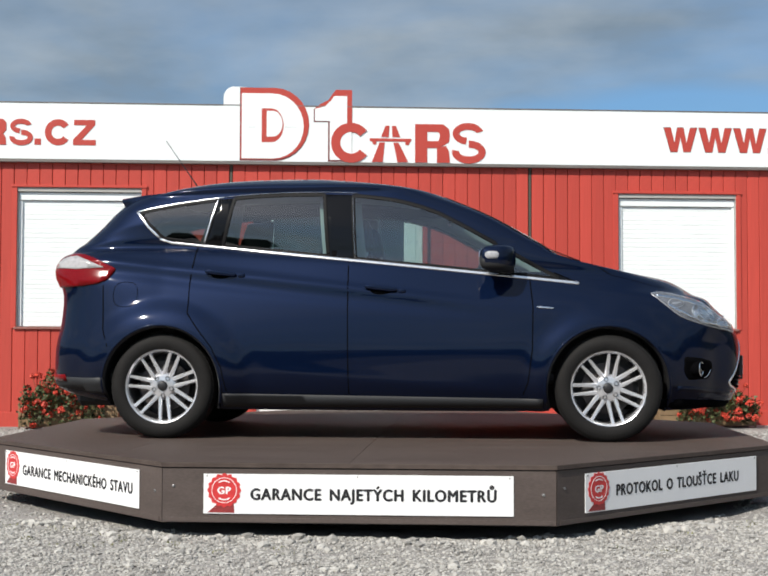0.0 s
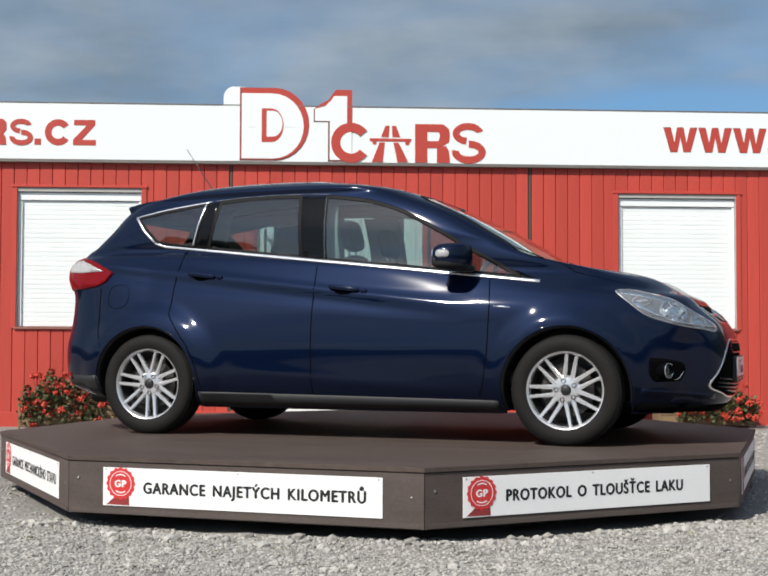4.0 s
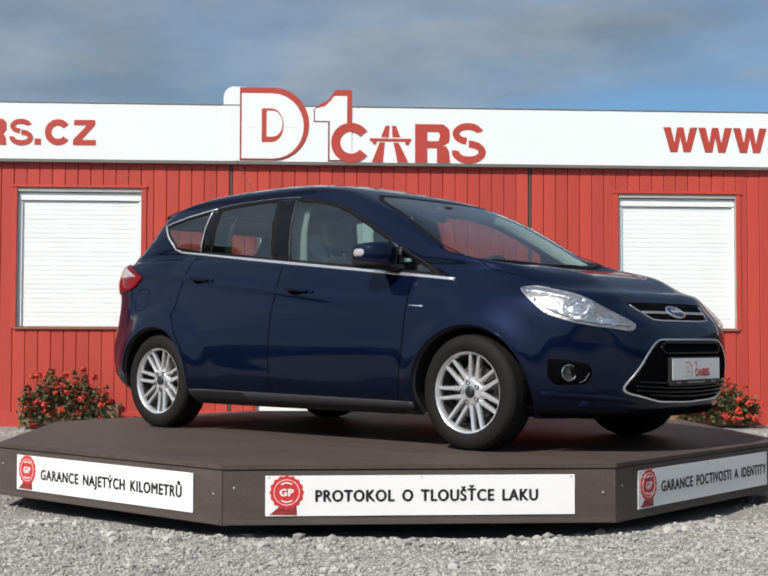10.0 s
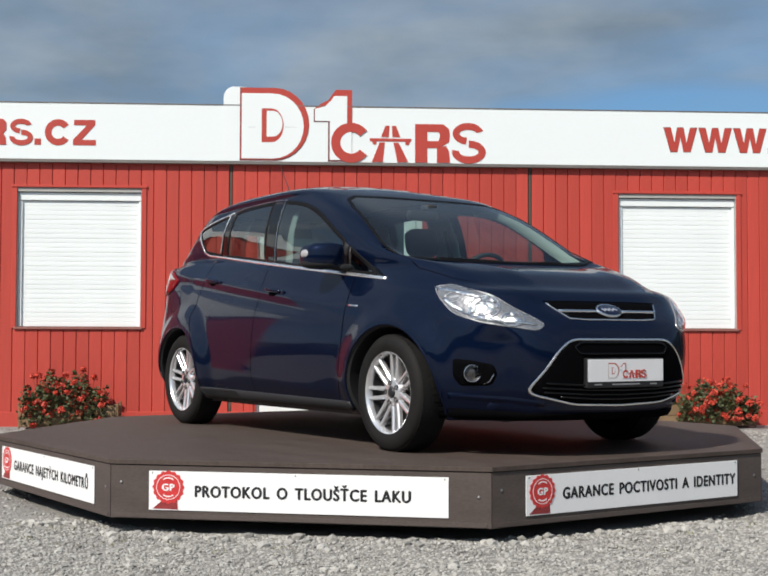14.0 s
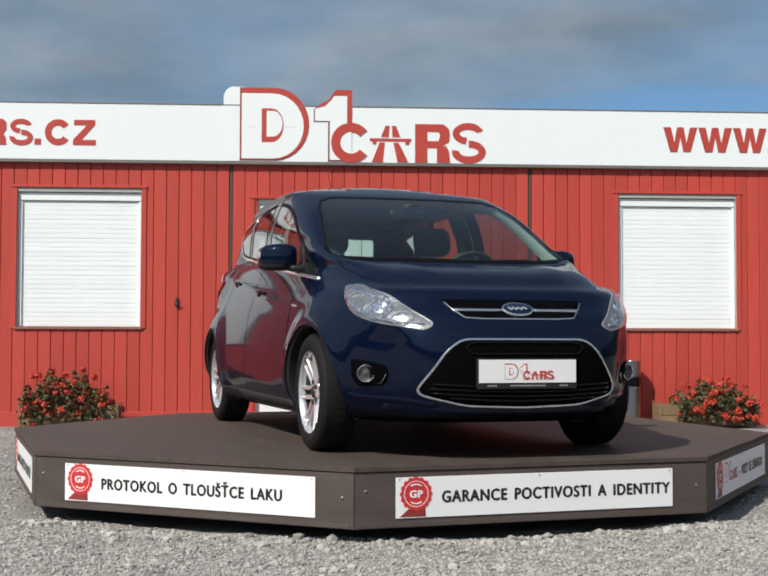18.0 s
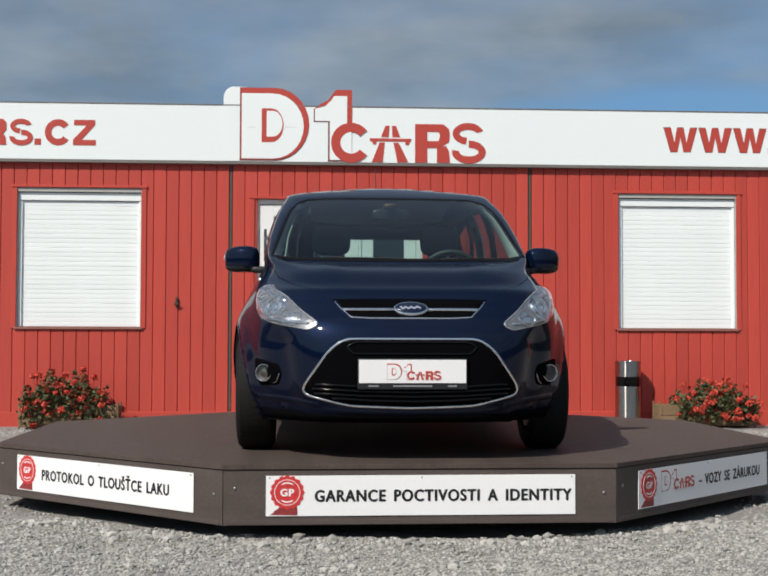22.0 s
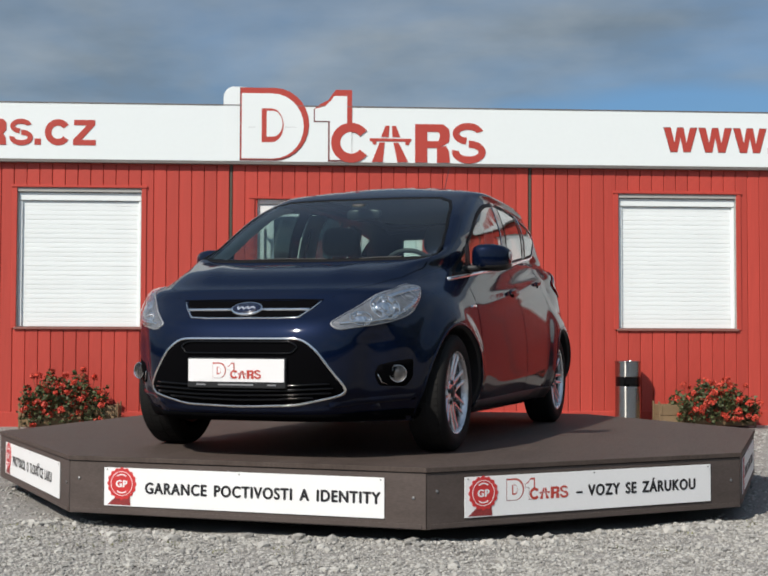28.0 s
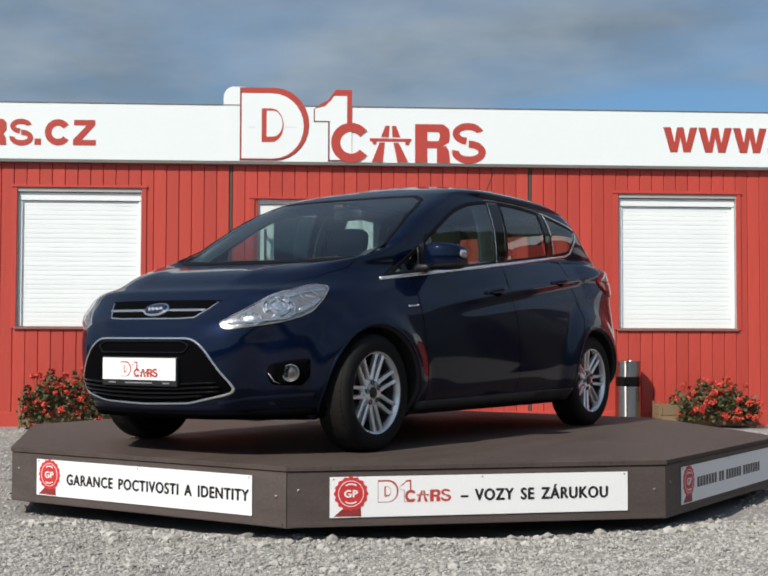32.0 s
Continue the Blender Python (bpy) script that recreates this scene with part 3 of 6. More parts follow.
def build_entrance():
    a, b, lo, hi = OPENINGS[2]
    d = empty("door_1", WALL)
    tagged(d, "white glazed entrance door with a fixed side light", "door", kind="structure")
    bm = bmesh.new()
    for x0, x1, z0, z1 in ((a + 0.001, a + 0.05, lo, hi - 0.001), (-0.288, -0.262, lo, hi - 0.06), (b - 0.07, b - 0.001, lo, hi - 0.001), (a + 0.051, b - 0.071, hi - 0.05, hi - 0.001), (a + 0.051, b - 0.071, lo, lo + 0.03)):
        box(bm, x0, x1, 0.03, 0.11, z0, z1, 0.004)
    part("door_frame", bm, M_FRAME, d)
    for name, x0, x1, st in (("leaf", a + 0.054, -0.291, 0.15), ("side_light", -0.259, b - 0.073, 0.125)):
        bm = bmesh.new()
        top, low = hi - 0.055, lo + 0.034
        for p in ((x0, x0 + st, low, top), (x1 - st, x1, low, top), (x0 + st, x1 - st, top - 0.13, top), (x0 + st, x1 - st, low, low + 0.42)):
            box(bm, p[0], p[1], 0.040, 0.098, p[2], p[3], 0.006)
        leaf = part(name, bm, M_FRAME, d)
        bm = bmesh.new()
        box(bm, x0 + st - 0.01, x1 - st + 0.01, 0.066, 0.072, low + 0.41, top - 0.12)
        part("pane", bm, M_DOORGLASS, leaf)
    bm = bmesh.new()
    hx = a + 0.115
    for z in (1.80, 2.02):
        box(bm, hx - 0.012, hx + 0.012, -0.03, 0.042, z - 0.012, z + 0.012, 0.003)
    box(bm, hx - 0.015, hx + 0.015, -0.055, -0.028, 1.74, 2.08, 0.006)
    part("pull_handle", bm, M_STEEL, d, "steel bar handle")


build_entrance()

bm = bmesh.new()
for px, pz in ((-2.213, 1.30),):
    box(bm, px - 0.012, px + 0.012, -0.03, 0.0, pz - 0.055, pz + 0.05, 0.004)
    box(bm, px - 0.028, px + 0.028, -0.045, -0.028, pz - 0.03, pz - 0.008, 0.004)
ob = at_wall("wall_hook", bm, M_BASE, "small dark iron hook screwed to the red boards", "hook", kind=" ")


def build_fascia():
    f = empty("fascia", WALL)
    tagged(f, "long white fascia sign board above the red wall", "sign", kind="structure")
    edges = [LEFT, -6.4, -3.2, 0.0, 3.2, 6.4, RIGHT]
    for a, b in zip(edges, edges[1:]):
        bm = bmesh.new()
        box(bm, a + 0.0001, b - 0.0001, -0.050, -0.02, 2.80, 3.390)
        part("panel", bm, M_WHITE, f)
    bm = bmesh.new()
    box(bm, LEFT, RIGHT, -0.058, 0.10, 2.765, 2.797, 0.003)
    part("bottom_flashing", bm, M_TRIM, f, "brownish grey metal strip")
    bm = bmesh.new()
    box(bm, LEFT, RIGHT, -0.056, 0.02, 3.391, 3.402, 0.002)
    part("top_capping", bm, M_TRIM, f, "thin grey metal capping")
    bm = bmesh.new()
    box(bm, LEFT, RIGHT, -0.018, 0.05, 2.80, 3.38)
    part("framing", bm, M_TRIM, f)
    return f


FASCIA = build_fascia()


def flat_shape(name, outlines, mat, parent, y0, y1, label=""):
    """Cut-out shapes standing off the fascia; outlines in metres along the wall and up."""
    bm = bmesh.new()
    for o in outlines:
        prism(bm, o, y0, y1)
    return part(name, bm, mat, parent, label)


def half_round(x0, x1, z0, z1, n=14, straight=0.5):
    """A plate with a straight left side and a round right side."""
    xm = x0 + (x1 - x0) * straight
    r = arc(xm, (z0 + z1) / 2, x1 - xm, -90, 90, n, (z1 - z0) / 2)
    return [(x0, z0)] + r + [(x0, z1)]


def open_ring(cx, cz, rx, rz, th, a0, a1, n=20):
    out = arc(cx, cz, rx, a0, a1, n, rz)
    inn = arc(cx, cz, rx - th, a0, a1, n, rz - th)
    if a1 - a0 < 359:
        return [out + inn[::-1]]
    return [[out[i], out[i + 1], inn[i + 1], inn[i]] for i in range(n)]


def emblem_shapes(x, z, s):
    """The dealer's mark as plain shapes: half-round plate, stepped plate, open ring, road and two blocks.
    x, z: lower left corner; s: metres per unit of its height."""
    q = lambda pts: [(x + u * s, z + v * s) for u, v in pts]
    marks = {}
    marks["plate_edge"] = [q(half_round(0.0, 0.942, 0.0, 1.0, straight=0.5))]
    marks["plate_red"] = [q(half_round(0.012, 0.940, 0.022, 0.997, straight=0.5))]
    marks["plate_face"] = [q(half_round(0.025, 0.868, 0.030, 0.922, straight=0.5))]
    marks["plate_core"] = [q(half_round(0.296, 0.595, 0.253, 0.716, straight=0.45))]
    marks["plate_core_face"] = [q(half_round(0.364, 0.578, 0.330, 0.684, straight=0.40))]
    rise = [(1.10, 0.79), (1.20, 0.84), (1.265, 0.935), (1.305, 0.985), (1.527, 0.985)]
    fall = [(1.459, 0.45), (1.459, 0.90), (1.285, 0.90), (1.24, 0.84), (1.16, 0.755), (1.018, 0.72)]
    marks["step_edge"] = [q([(1.20, 0.0), (1.20, 0.54), (1.003, 0.54), (1.003, 0.715)] + rise + [(1.527, 0.0)])]
    marks["step_red"] = [q([(1.005, 0.715)] + rise + [(1.527, 0.45)] + fall)]
    marks["step_face"] = [q([(1.222, 0.02), (1.222, 0.555), (1.018, 0.555)] + fall[:0:-1] + [(1.459, 0.47), (1.523, 0.47), (1.523, 0.02)])]
    marks["ring"] = [[(x + u * s, z + v * s) for u, v in o] for o in open_ring(1.515, 0.26, 0.275, 0.275, 0.125, 38, 322)]
    road = [[(1.80, 0.0), (1.905, 0.27), (1.975, 0.27), (1.95, 0.0)], [(2.15, 0.0), (2.095, 0.27), (2.165, 0.27), (2.30, 0.0)],
            [(1.925, 0.345), (1.985, 0.50), (2.04, 0.50), (2.03, 0.345)], [(2.08, 0.345), (2.075, 0.50), (2.13, 0.50), (2.19, 0.345)],
            [(1.77, 0.285), (1.77, 0.325), (2.34, 0.325), (2.34, 0.285)], [(1.82, 0.24), (1.80, 0.285), (1.86, 0.285), (1.86, 0.24)], [(2.26, 0.24), (2.26, 0.285), (2.32, 0.285), (2.31, 0.24)]]
    marks["road"] = [q(o) for o in road]
    block = [[(2.37, 0.0), (2.37, 0.50), (2.52, 0.50), (2.52, 0.0)], [(2.52, 0.40), (2.52, 0.50), (2.72, 0.50), (2.79, 0.44), (2.80, 0.36), (2.68, 0.36), (2.66, 0.40)],
             [(2.52, 0.19), (2.52, 0.28), (2.66, 0.28), (2.68, 0.36), (2.80, 0.36), (2.79, 0.27), (2.73, 0.23), (2.66, 0.19)], [(2.64, 0.0), (2.64, 0.19), (2.75, 0.22), (2.79, 0.15), (2.80, 0.0)]]
    marks["block"] = [q([(2.393 + (u - 2.37) * 1.114, v * 1.06) for u, v in o]) for o in block]
    wave = open_ring(3.125, 0.405, 0.215, 0.150, 0.095, 15, 262, 14) + open_ring(3.135, 0.152, 0.235, 0.160, 0.100, -190, 90, 16)
    marks["wave"] = [q(o) for o in wave]
    return marks


def build_emblem():
    e = empty("emblem_board", WALL)
    tagged(e, "red and white dealer emblem standing above the fascia", "sign")
    # white backing, rounded at its upper left
    back = [(-1.735, 2.802), (-1.2, 2.802), (-1.2, 3.575), (-1.60, 3.593)] + arc(-1.62, 3.48, 0.115, 95, 180, 6)
    flat_shape("backing", [back], M_WHITE_EMBLEM, e, -0.0525, -0.0505)
    marks = emblem_shapes(-1.562, 2.806, 0.780)
    depth = {"plate_edge": (0, M_SIGN_EDGE), "plate_red": (2, M_SIGN_RED), "plate_face": (3, M_WHITE_EMBLEM), "plate_core": (4, M_SIGN_RED), "plate_core_face": (5, M_WHITE_EMBLEM),
             "step_edge": (0, M_SIGN_EDGE), "step_red": (2, M_SIGN_RED), "step_face": (3, M_WHITE_EMBLEM), "ring": (6, M_SIGN_RED), "road": (1, M_SIGN_RED), "block": (1, M_SIGN_RED), "wave": (1, M_SIGN_RED)}
    for name, outlines in marks.items():
        k, mat = depth[name]
        flat_shape(name, outlines, mat, e, -0.0535 - 0.0010 * k, -0.0507)
    for a, b, z in ((-1.47, -1.38, 3.161), (-1.10, -0.95, 3.166)):
        bm = bmesh.new()
        box(bm, a, b, -0.0570, -0.0562, z, z + 0.0020)
        part("seam", bm, M_TRIM, e)


build_emblem()
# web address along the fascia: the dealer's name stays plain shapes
W_SHAPE = [(0, 1), (0.21, 1), (0.318, 0.36), (0.405, 1), (0.595, 1), (0.682, 0.36), (0.79, 1), (1, 1), (0.80, 0), (0.59, 0), (0.50, 0.60), (0.41, 0), (0.20, 0)]
for k in range(3):
    flat_shape("letter_w", [[(3.008 + 0.385 * k + u * 0.374, 2.950 + v * 0.272) for u, v in W_SHAPE]], M_SIGN_EDGE, FASCIA, -0.0525, -0.0502, "red capital letter with a maroon edge")
    flat_shape("letter_face", [[(3.008 + 0.385 * k + (0.5 + (u - 0.5) * 0.965) * 0.374, 2.950 + (0.5 + (v - 0.5) * 0.955) * 0.272) for u, v in W_SHAPE]], M_SIGN_RED, FASCIA, -0.0540, -0.0526)
flat_shape("full_stop", [[(4.165, 2.950), (4.165, 3.015), (4.232, 3.015), (4.232, 2.950)]], M_SIGN_RED, FASCIA, -0.0540, -0.0502)
Z_SHAPE = [(0, 0), (0, 0.215), (0.60, 0.79), (0.04, 0.79), (0.04, 1), (0.97, 1), (0.97, 0.80), (0.37, 0.215), (1, 0.215), (1, 0)]
for name, outlines in (("full_stop", [[(-3.704, 2.947), (-3.704, 3.012), (-3.638, 3.012), (-3.638, 2.947)]]),
                       ("letter_c", open_ring(-3.462, 3.081, 0.136, 0.138, 0.068, 36, 324, 24)),
                       ("letter_z", [[(-3.305 + u * 0.235, 2.947 + v * 0.268) for u, v in Z_SHAPE]])):
    flat_shape(name, outlines, M_SIGN_RED, FASCIA, -0.0540, -0.0502, "red capital letter" if "letter" in name else "")
flat_shape("mark", open_ring(-3.845, 3.142, 0.112, 0.077, 0.052, 15, 262, 14) + open_ring(-3.842, 3.022, 0.122, 0.083, 0.055, -190, 90, 16), M_SIGN_RED, FASCIA, -0.056, -0.051)
flat_shape("mark", [[(-4.245 + (u - 2.393) * 0.52, 2.943 + v * 0.515) for u, v in o] for o in ([(2.393, 0.0), (2.393, 0.53), (2.56, 0.53), (2.56, 0.0)], [(2.56, 0.42), (2.56, 0.53), (2.80, 0.53), (2.87, 0.46), (2.87, 0.30), (2.80, 0.22), (2.56, 0.20), (2.56, 0.30), (2.70, 0.31), (2.73, 0.36), (2.70, 0.42)], [(2.70, 0.0), (2.69, 0.21), (2.82, 0.22), (2.86, 0.15), (2.87, 0.0)])], M_SIGN_RED, FASCIA, -0.056, -0.051)


# ---- turntable ----
def octagon(r, turn=0.0):
    return [(r * math.cos(radians(22.5 + 45 * k + turn)), r * math.sin(radians(22.5 + 45 * k + turn))) for k in range(8)]


SKIRT = 2.286  # outer face of the skirt boards
TT = 1.05      # the deck's corners against the car's long axis, degrees


def build_platform():
    p = empty("turntable", pose(0, 0, 0))
    tagged(p, "eight-sided brown plywood turntable with white sign panels", "turntable")
    flat = lambda u, v, d: (u, v, d)
    # deck in sheets, cut to the octagon
    edges = [-2.6, -1.25, 0.0, 1.25, 2.6]
    for a, b in zip(edges, edges[1:]):
        bm = bmesh.new()
        prism(bm, octagon(CORNER + 0.012, TT), DECK, DECK - 0.022, flat)
        for co, no in (((a + 0.0004, 0, 0), (-1, 0, 0)), ((b - 0.0004, 0, 0), (1, 0, 0))):
            bmesh.ops.bisect_plane(bm, geom=bm.verts[:] + bm.edges[:] + bm.faces[:], plane_co=co, plane_no=no, clear_outer=True)
        bmesh.ops.holes_fill(bm, edges=bm.edges[:])
        bmesh.ops.bevel(bm, geom=[e for e in bm.edges if len(e.link_faces) == 2 and abs(e.verts[0].co.z - DECK) < 1e-4 and abs(e.verts[1].co.z - DECK) < 1e-4 and e.calc_face_angle(0) > 1], offset=0.0012, segments=1, affect="EDGES")
        part("deck_sheet", bm, M_DECK, p)
    for k in range(8):
        a0 = 45 * k + TT
        m = pose(0, 0, 0, 0, 0, a0)
        half = APOTHEM * math.tan(radians(22.5))
        tan = math.tan(radians(22.5))
        bm = bmesh.new()
        prism(bm, [(SKIRT - 0.022, -(SKIRT - 0.022) * tan + 0.002), (SKIRT, -SKIRT * tan + 0.002), (SKIRT, SKIRT * tan - 0.002), (SKIRT - 0.022, (SKIRT - 0.022) * tan - 0.002)], DECK - 0.0265, -0.275, flat, bevel=0.0015)
        part("skirt", bm, M_SKIRT, p, m=m)
        bm = bmesh.new()
        box(bm, SKIRT + 0.0005, SKIRT + 0.0035, -half + 0.02, half - 0.02, -0.272, -0.250, 0.001)
        part("bottom_rail", bm, M_SKIRT, p, m=m)
        for y, z in ((-half + 0.055, -0.10), (half - 0.06, -0.13)):
            bm = bmesh.new()
            lathe(bm, [(0.0075, 0.0), (0.0075, 0.003), (0.004, 0.005), (0.0005, 0.005)], 10, Matrix.Translation((SKIRT, y, z)) @ pose(0, 0, 0, 0, 90, 0))
            part("screw", bm, M_SCREW, p, m=m)
    bm = bmesh.new()
    prism(bm, octagon(CORNER - 0.05, TT), DECK - 0.024, DECK - 0.06, flat)
    part("frame", bm, M_BASE, p)
    return p


PLATFORM = build_platform()
# unseen dark drum, added so the gap below the skirt stays dark
bm = bmesh.new()
lathe(bm, [(0.01, GROUND - 0.05), (1.9, GROUND - 0.05), (1.9, -0.16), (0.01, -0.16)], 40)
ob = part("steel_pedestal", bm, M_BASE, None)
tagged(ob, "dark round steel pedestal hidden under the turntable", "pedestal")


def seal(parent, y, z, r):
    """A red wax seal with a scalloped edge, a ring, two bars and a ribbon."""
    put = lambda u, v, d: (d, y + u, z + v)
    bm = bmesh.new()
    prism(bm, [(-r * 0.10, -r * 0.55), (-r * 0.98, -r * 1.28), (r * 0.60, -r * 1.30), (r * 0.55, -r * 0.6)], 0.0052, 0.0042, put)
    part("ribbon", bm, M_RIBBON, parent)
    bm = bmesh.new()
    edge = [(rr * math.cos(a), rr * math.sin(a)) for i in range(64) for a in (2 * math.pi * i / 64,) for rr in (r * (0.95 + 0.05 * math.cos(a * 16)),)]
    prism(bm, edge, 0.0066, 0.0044, put)
    part("seal", bm, M_SEAL, parent, "red printed seal with a scalloped rim")
    bm = bmesh.new()
    for o in open_ring(0, 0, r * 0.74, r * 0.74, r * 0.035, 0, 360, 32) + open_ring(0, 0, r * 0.58, r * 0.58, r * 0.07, 55, 125, 8) + open_ring(0, 0, r * 0.58, r * 0.58, r * 0.07, 235, 305, 8):
        prism(bm, o, 0.0076, 0.0066, put)
    part("seal_print", bm, M_PANEL, parent)
    me = text_mesh("GP", r * 0.80, r * 0.40, 0.0, 0.05, lambda u, v: (0.0078, y - r * 0.40 + u, z - r * 0.20 + v))
    part("seal_letters", me, M_PANEL, parent)


SIGNS = [(-135, "GARANCE MECHANICKÉHO STAVU", 0.150, 0.960), (-90, "GARANCE NAJETÝCH KILOMETRŮ", 0.153, 0.946), (-45, "PROTOKOL O TLOUŠŤCE LAKU", 0.159, 0.880),
         (0, "GARANCE POCTIVOSTI A IDENTITY", 0.155, 0.989), (45, "– VOZY SE ZÁRUKOU", 0.426, 0.931), (90, "", 0.155, 0.93)]


def split_words(me, gap=0.017):
    """Cuts a line of lettering (along y) at its wider gaps, a mesh for each word."""
    spans = sorted((min(me.vertices[i].co.y for i in f.vertices), max(me.vertices[i].co.y for i in f.vertices), f.index) for f in me.polygons)
    words, end = [], -99.0
    for a, b, k in spans:
        if a - end > gap:
            words.append([])
        words[-1].append(k)
        end = max(end, b)
    out = []
    for faces in words:
        used = sorted({i for k in faces for i in me.polygons[k].vertices})
        where = {i: n for n, i in enumerate(used)}
        m = bpy.data.meshes.new("printed_word")
        m.from_pydata([me.vertices[i].co[:] for i in used], [], [[where[i] for i in me.polygons[k].vertices] for k in faces])
        out.append(m)
    return out


def build_signs():
    w, lo, hi = 1.487, -0.231, -0.040
    for az, words, s0, s1 in SIGNS:
        m = pose(0, 0, 0, 0, 0, az + TT) @ Matrix.Translation((SKIRT + 0.002, 0, 0))
        bm = bmesh.new()
        box(bm, 0.0, 0.004, -w / 2, w / 2, lo, hi, 0.0008)
        s = part("sign_panel", bm, M_PANEL, PLATFORM, "white sign panel with a red seal and black capitals", m=m)
        seal(s, -w / 2 + 0.101, (lo + hi) / 2 + 0.017, 0.083)
        z = (lo + hi) / 2 - 0.027
        if words:
            me = text_mesh(words, (s1 - s0) * w, 0.054, 0.0, 0.050, lambda u, v: (0.0052, -w / 2 + s0 * w + u, z + v))
            for word in split_words(me):
                part("printed_word", word, M_INK, s)
        else:
            x = s0
            for letters in (7, 2, 6, 7):
                bm = bmesh.new()
                for _ in range(letters):
                    box(bm, 0.0042, 0.0052, -w / 2 + x * w, -w / 2 + (x + 0.0225) * w, z + 0.001, z + 0.054)
                    x += 0.030
                part("printed_bar", bm, M_INKGREY, s)
                x += 0.020
        if az == 45:
            put = lambda u, v, d: (d, u, v)
            marks = emblem_shapes(-w / 2 + 0.155 * w, z - 0.001, 0.106)
            for k, (name, outlines) in enumerate(marks.items()):
                bm = bmesh.new()
                mat = M_SIGN_RED if name not in ("plate_face", "plate_core_face", "step_face", "plate_edge", "step_edge") else (M_PANEL if "face" in name else M_SIGN_EDGE)
                for o in outlines:
                    prism(bm, o, 0.0044 + 0.0001 * k, 0.0042, put)
                part("mark", bm, mat, s)
        for y in (-w / 2 + 0.018, 0.0, w / 2 - 0.018):
            bm = bmesh.new()
            lathe(bm, [(0.004, 0.0), (0.004, 0.002), (0.0005, 0.003)], 8, Matrix.Translation((0.004, y, hi - 0.010)) @ pose(0, 0, 0, 0, 90, 0))
            part("screw", bm, M_SCREW, s)


build_signs()


# ---- the car: nose towards +x, wheels on the deck ----
CAR = empty("hatchback_car", pose(0, 0, 0))
tagged(CAR, "dark blue compact family car with silver alloy wheels", "car")
AXLE_F, AXLE_R, HUB_Z, TYRE_R = 1.366, -1.274, 0.325, 0.314
HALF = 168          # columns of the shell from nose to tail, one side


def outline(xc, xf, xr, w, nf, nr, zf, z0, slope, zr, pf=4, pr=4):
    """Half a plan outline of the shell, from the nose round the side to the tail: superellipses of exponents nf and nr
    about xc; the height runs along the side as z0 + slope * x and eases to zf at the nose and zr at the tail."""
    def quarter(a, n, count):
        t = np.linspace(0, np.pi / 2, 400)
        x = a * np.cos(t) ** (2 / n)
        y = w * np.sin(t) ** (2 / n)
        s = np.concatenate([[0], np.cumsum(np.hypot(np.diff(x), np.diff(y)))])
        g = np.linspace(0, s[-1], count)
        return np.interp(g, s, x), np.interp(g, s, y)
    kf = HALF // 2
    x1, y1 = quarter(xf - xc, nf, kf)
    x2, y2 = quarter(xc - xr, nr, HALF - kf + 1)
    x = np.concatenate([xc + x1, (xc - x2)[::-1][1:]])
    y = np.concatenate([y1, y2[::-1][1:]])
    side = z0 + slope * x
    rel_f = np.clip((x - xc) / (xf - xc), 0, 1) ** pf
    rel_r = np.clip((xc - x) / (xc - xr), 0, 1) ** pr
    z = side + (zf - (z0 + slope * xf)) * rel_f + (zr - (z0 + slope * xr)) * rel_r
    y[0] = y[-1] = 0.0
    return np.stack([x, y, z], 1)


BELT0, BELT_K = 1.066, -0.1035       # chrome belt line: height at x = 0 and slope


def belt(x):
    return BELT0 + BELT_K * x


# plan taper of the cabin: slope in degrees along the car, summed into an inset
TAPER_X = np.linspace(-2.1, 0.4, 101)
SLOPE = np.interp(TAPER_X, [-1.75, -1.45, -1.2, -1.05, -0.9, -0.72, -0.5, -0.32, 0.05, 0.35], [0, 1.2, 2.8, 3.6, 4.1, 4.4, 4.3, 3.7, 1.9, 0])
TAPER_Y = np.cumsum(np.tan(np.radians(SLOPE))[::-1])[::-1] * (TAPER_X[1] - TAPER_X[0])


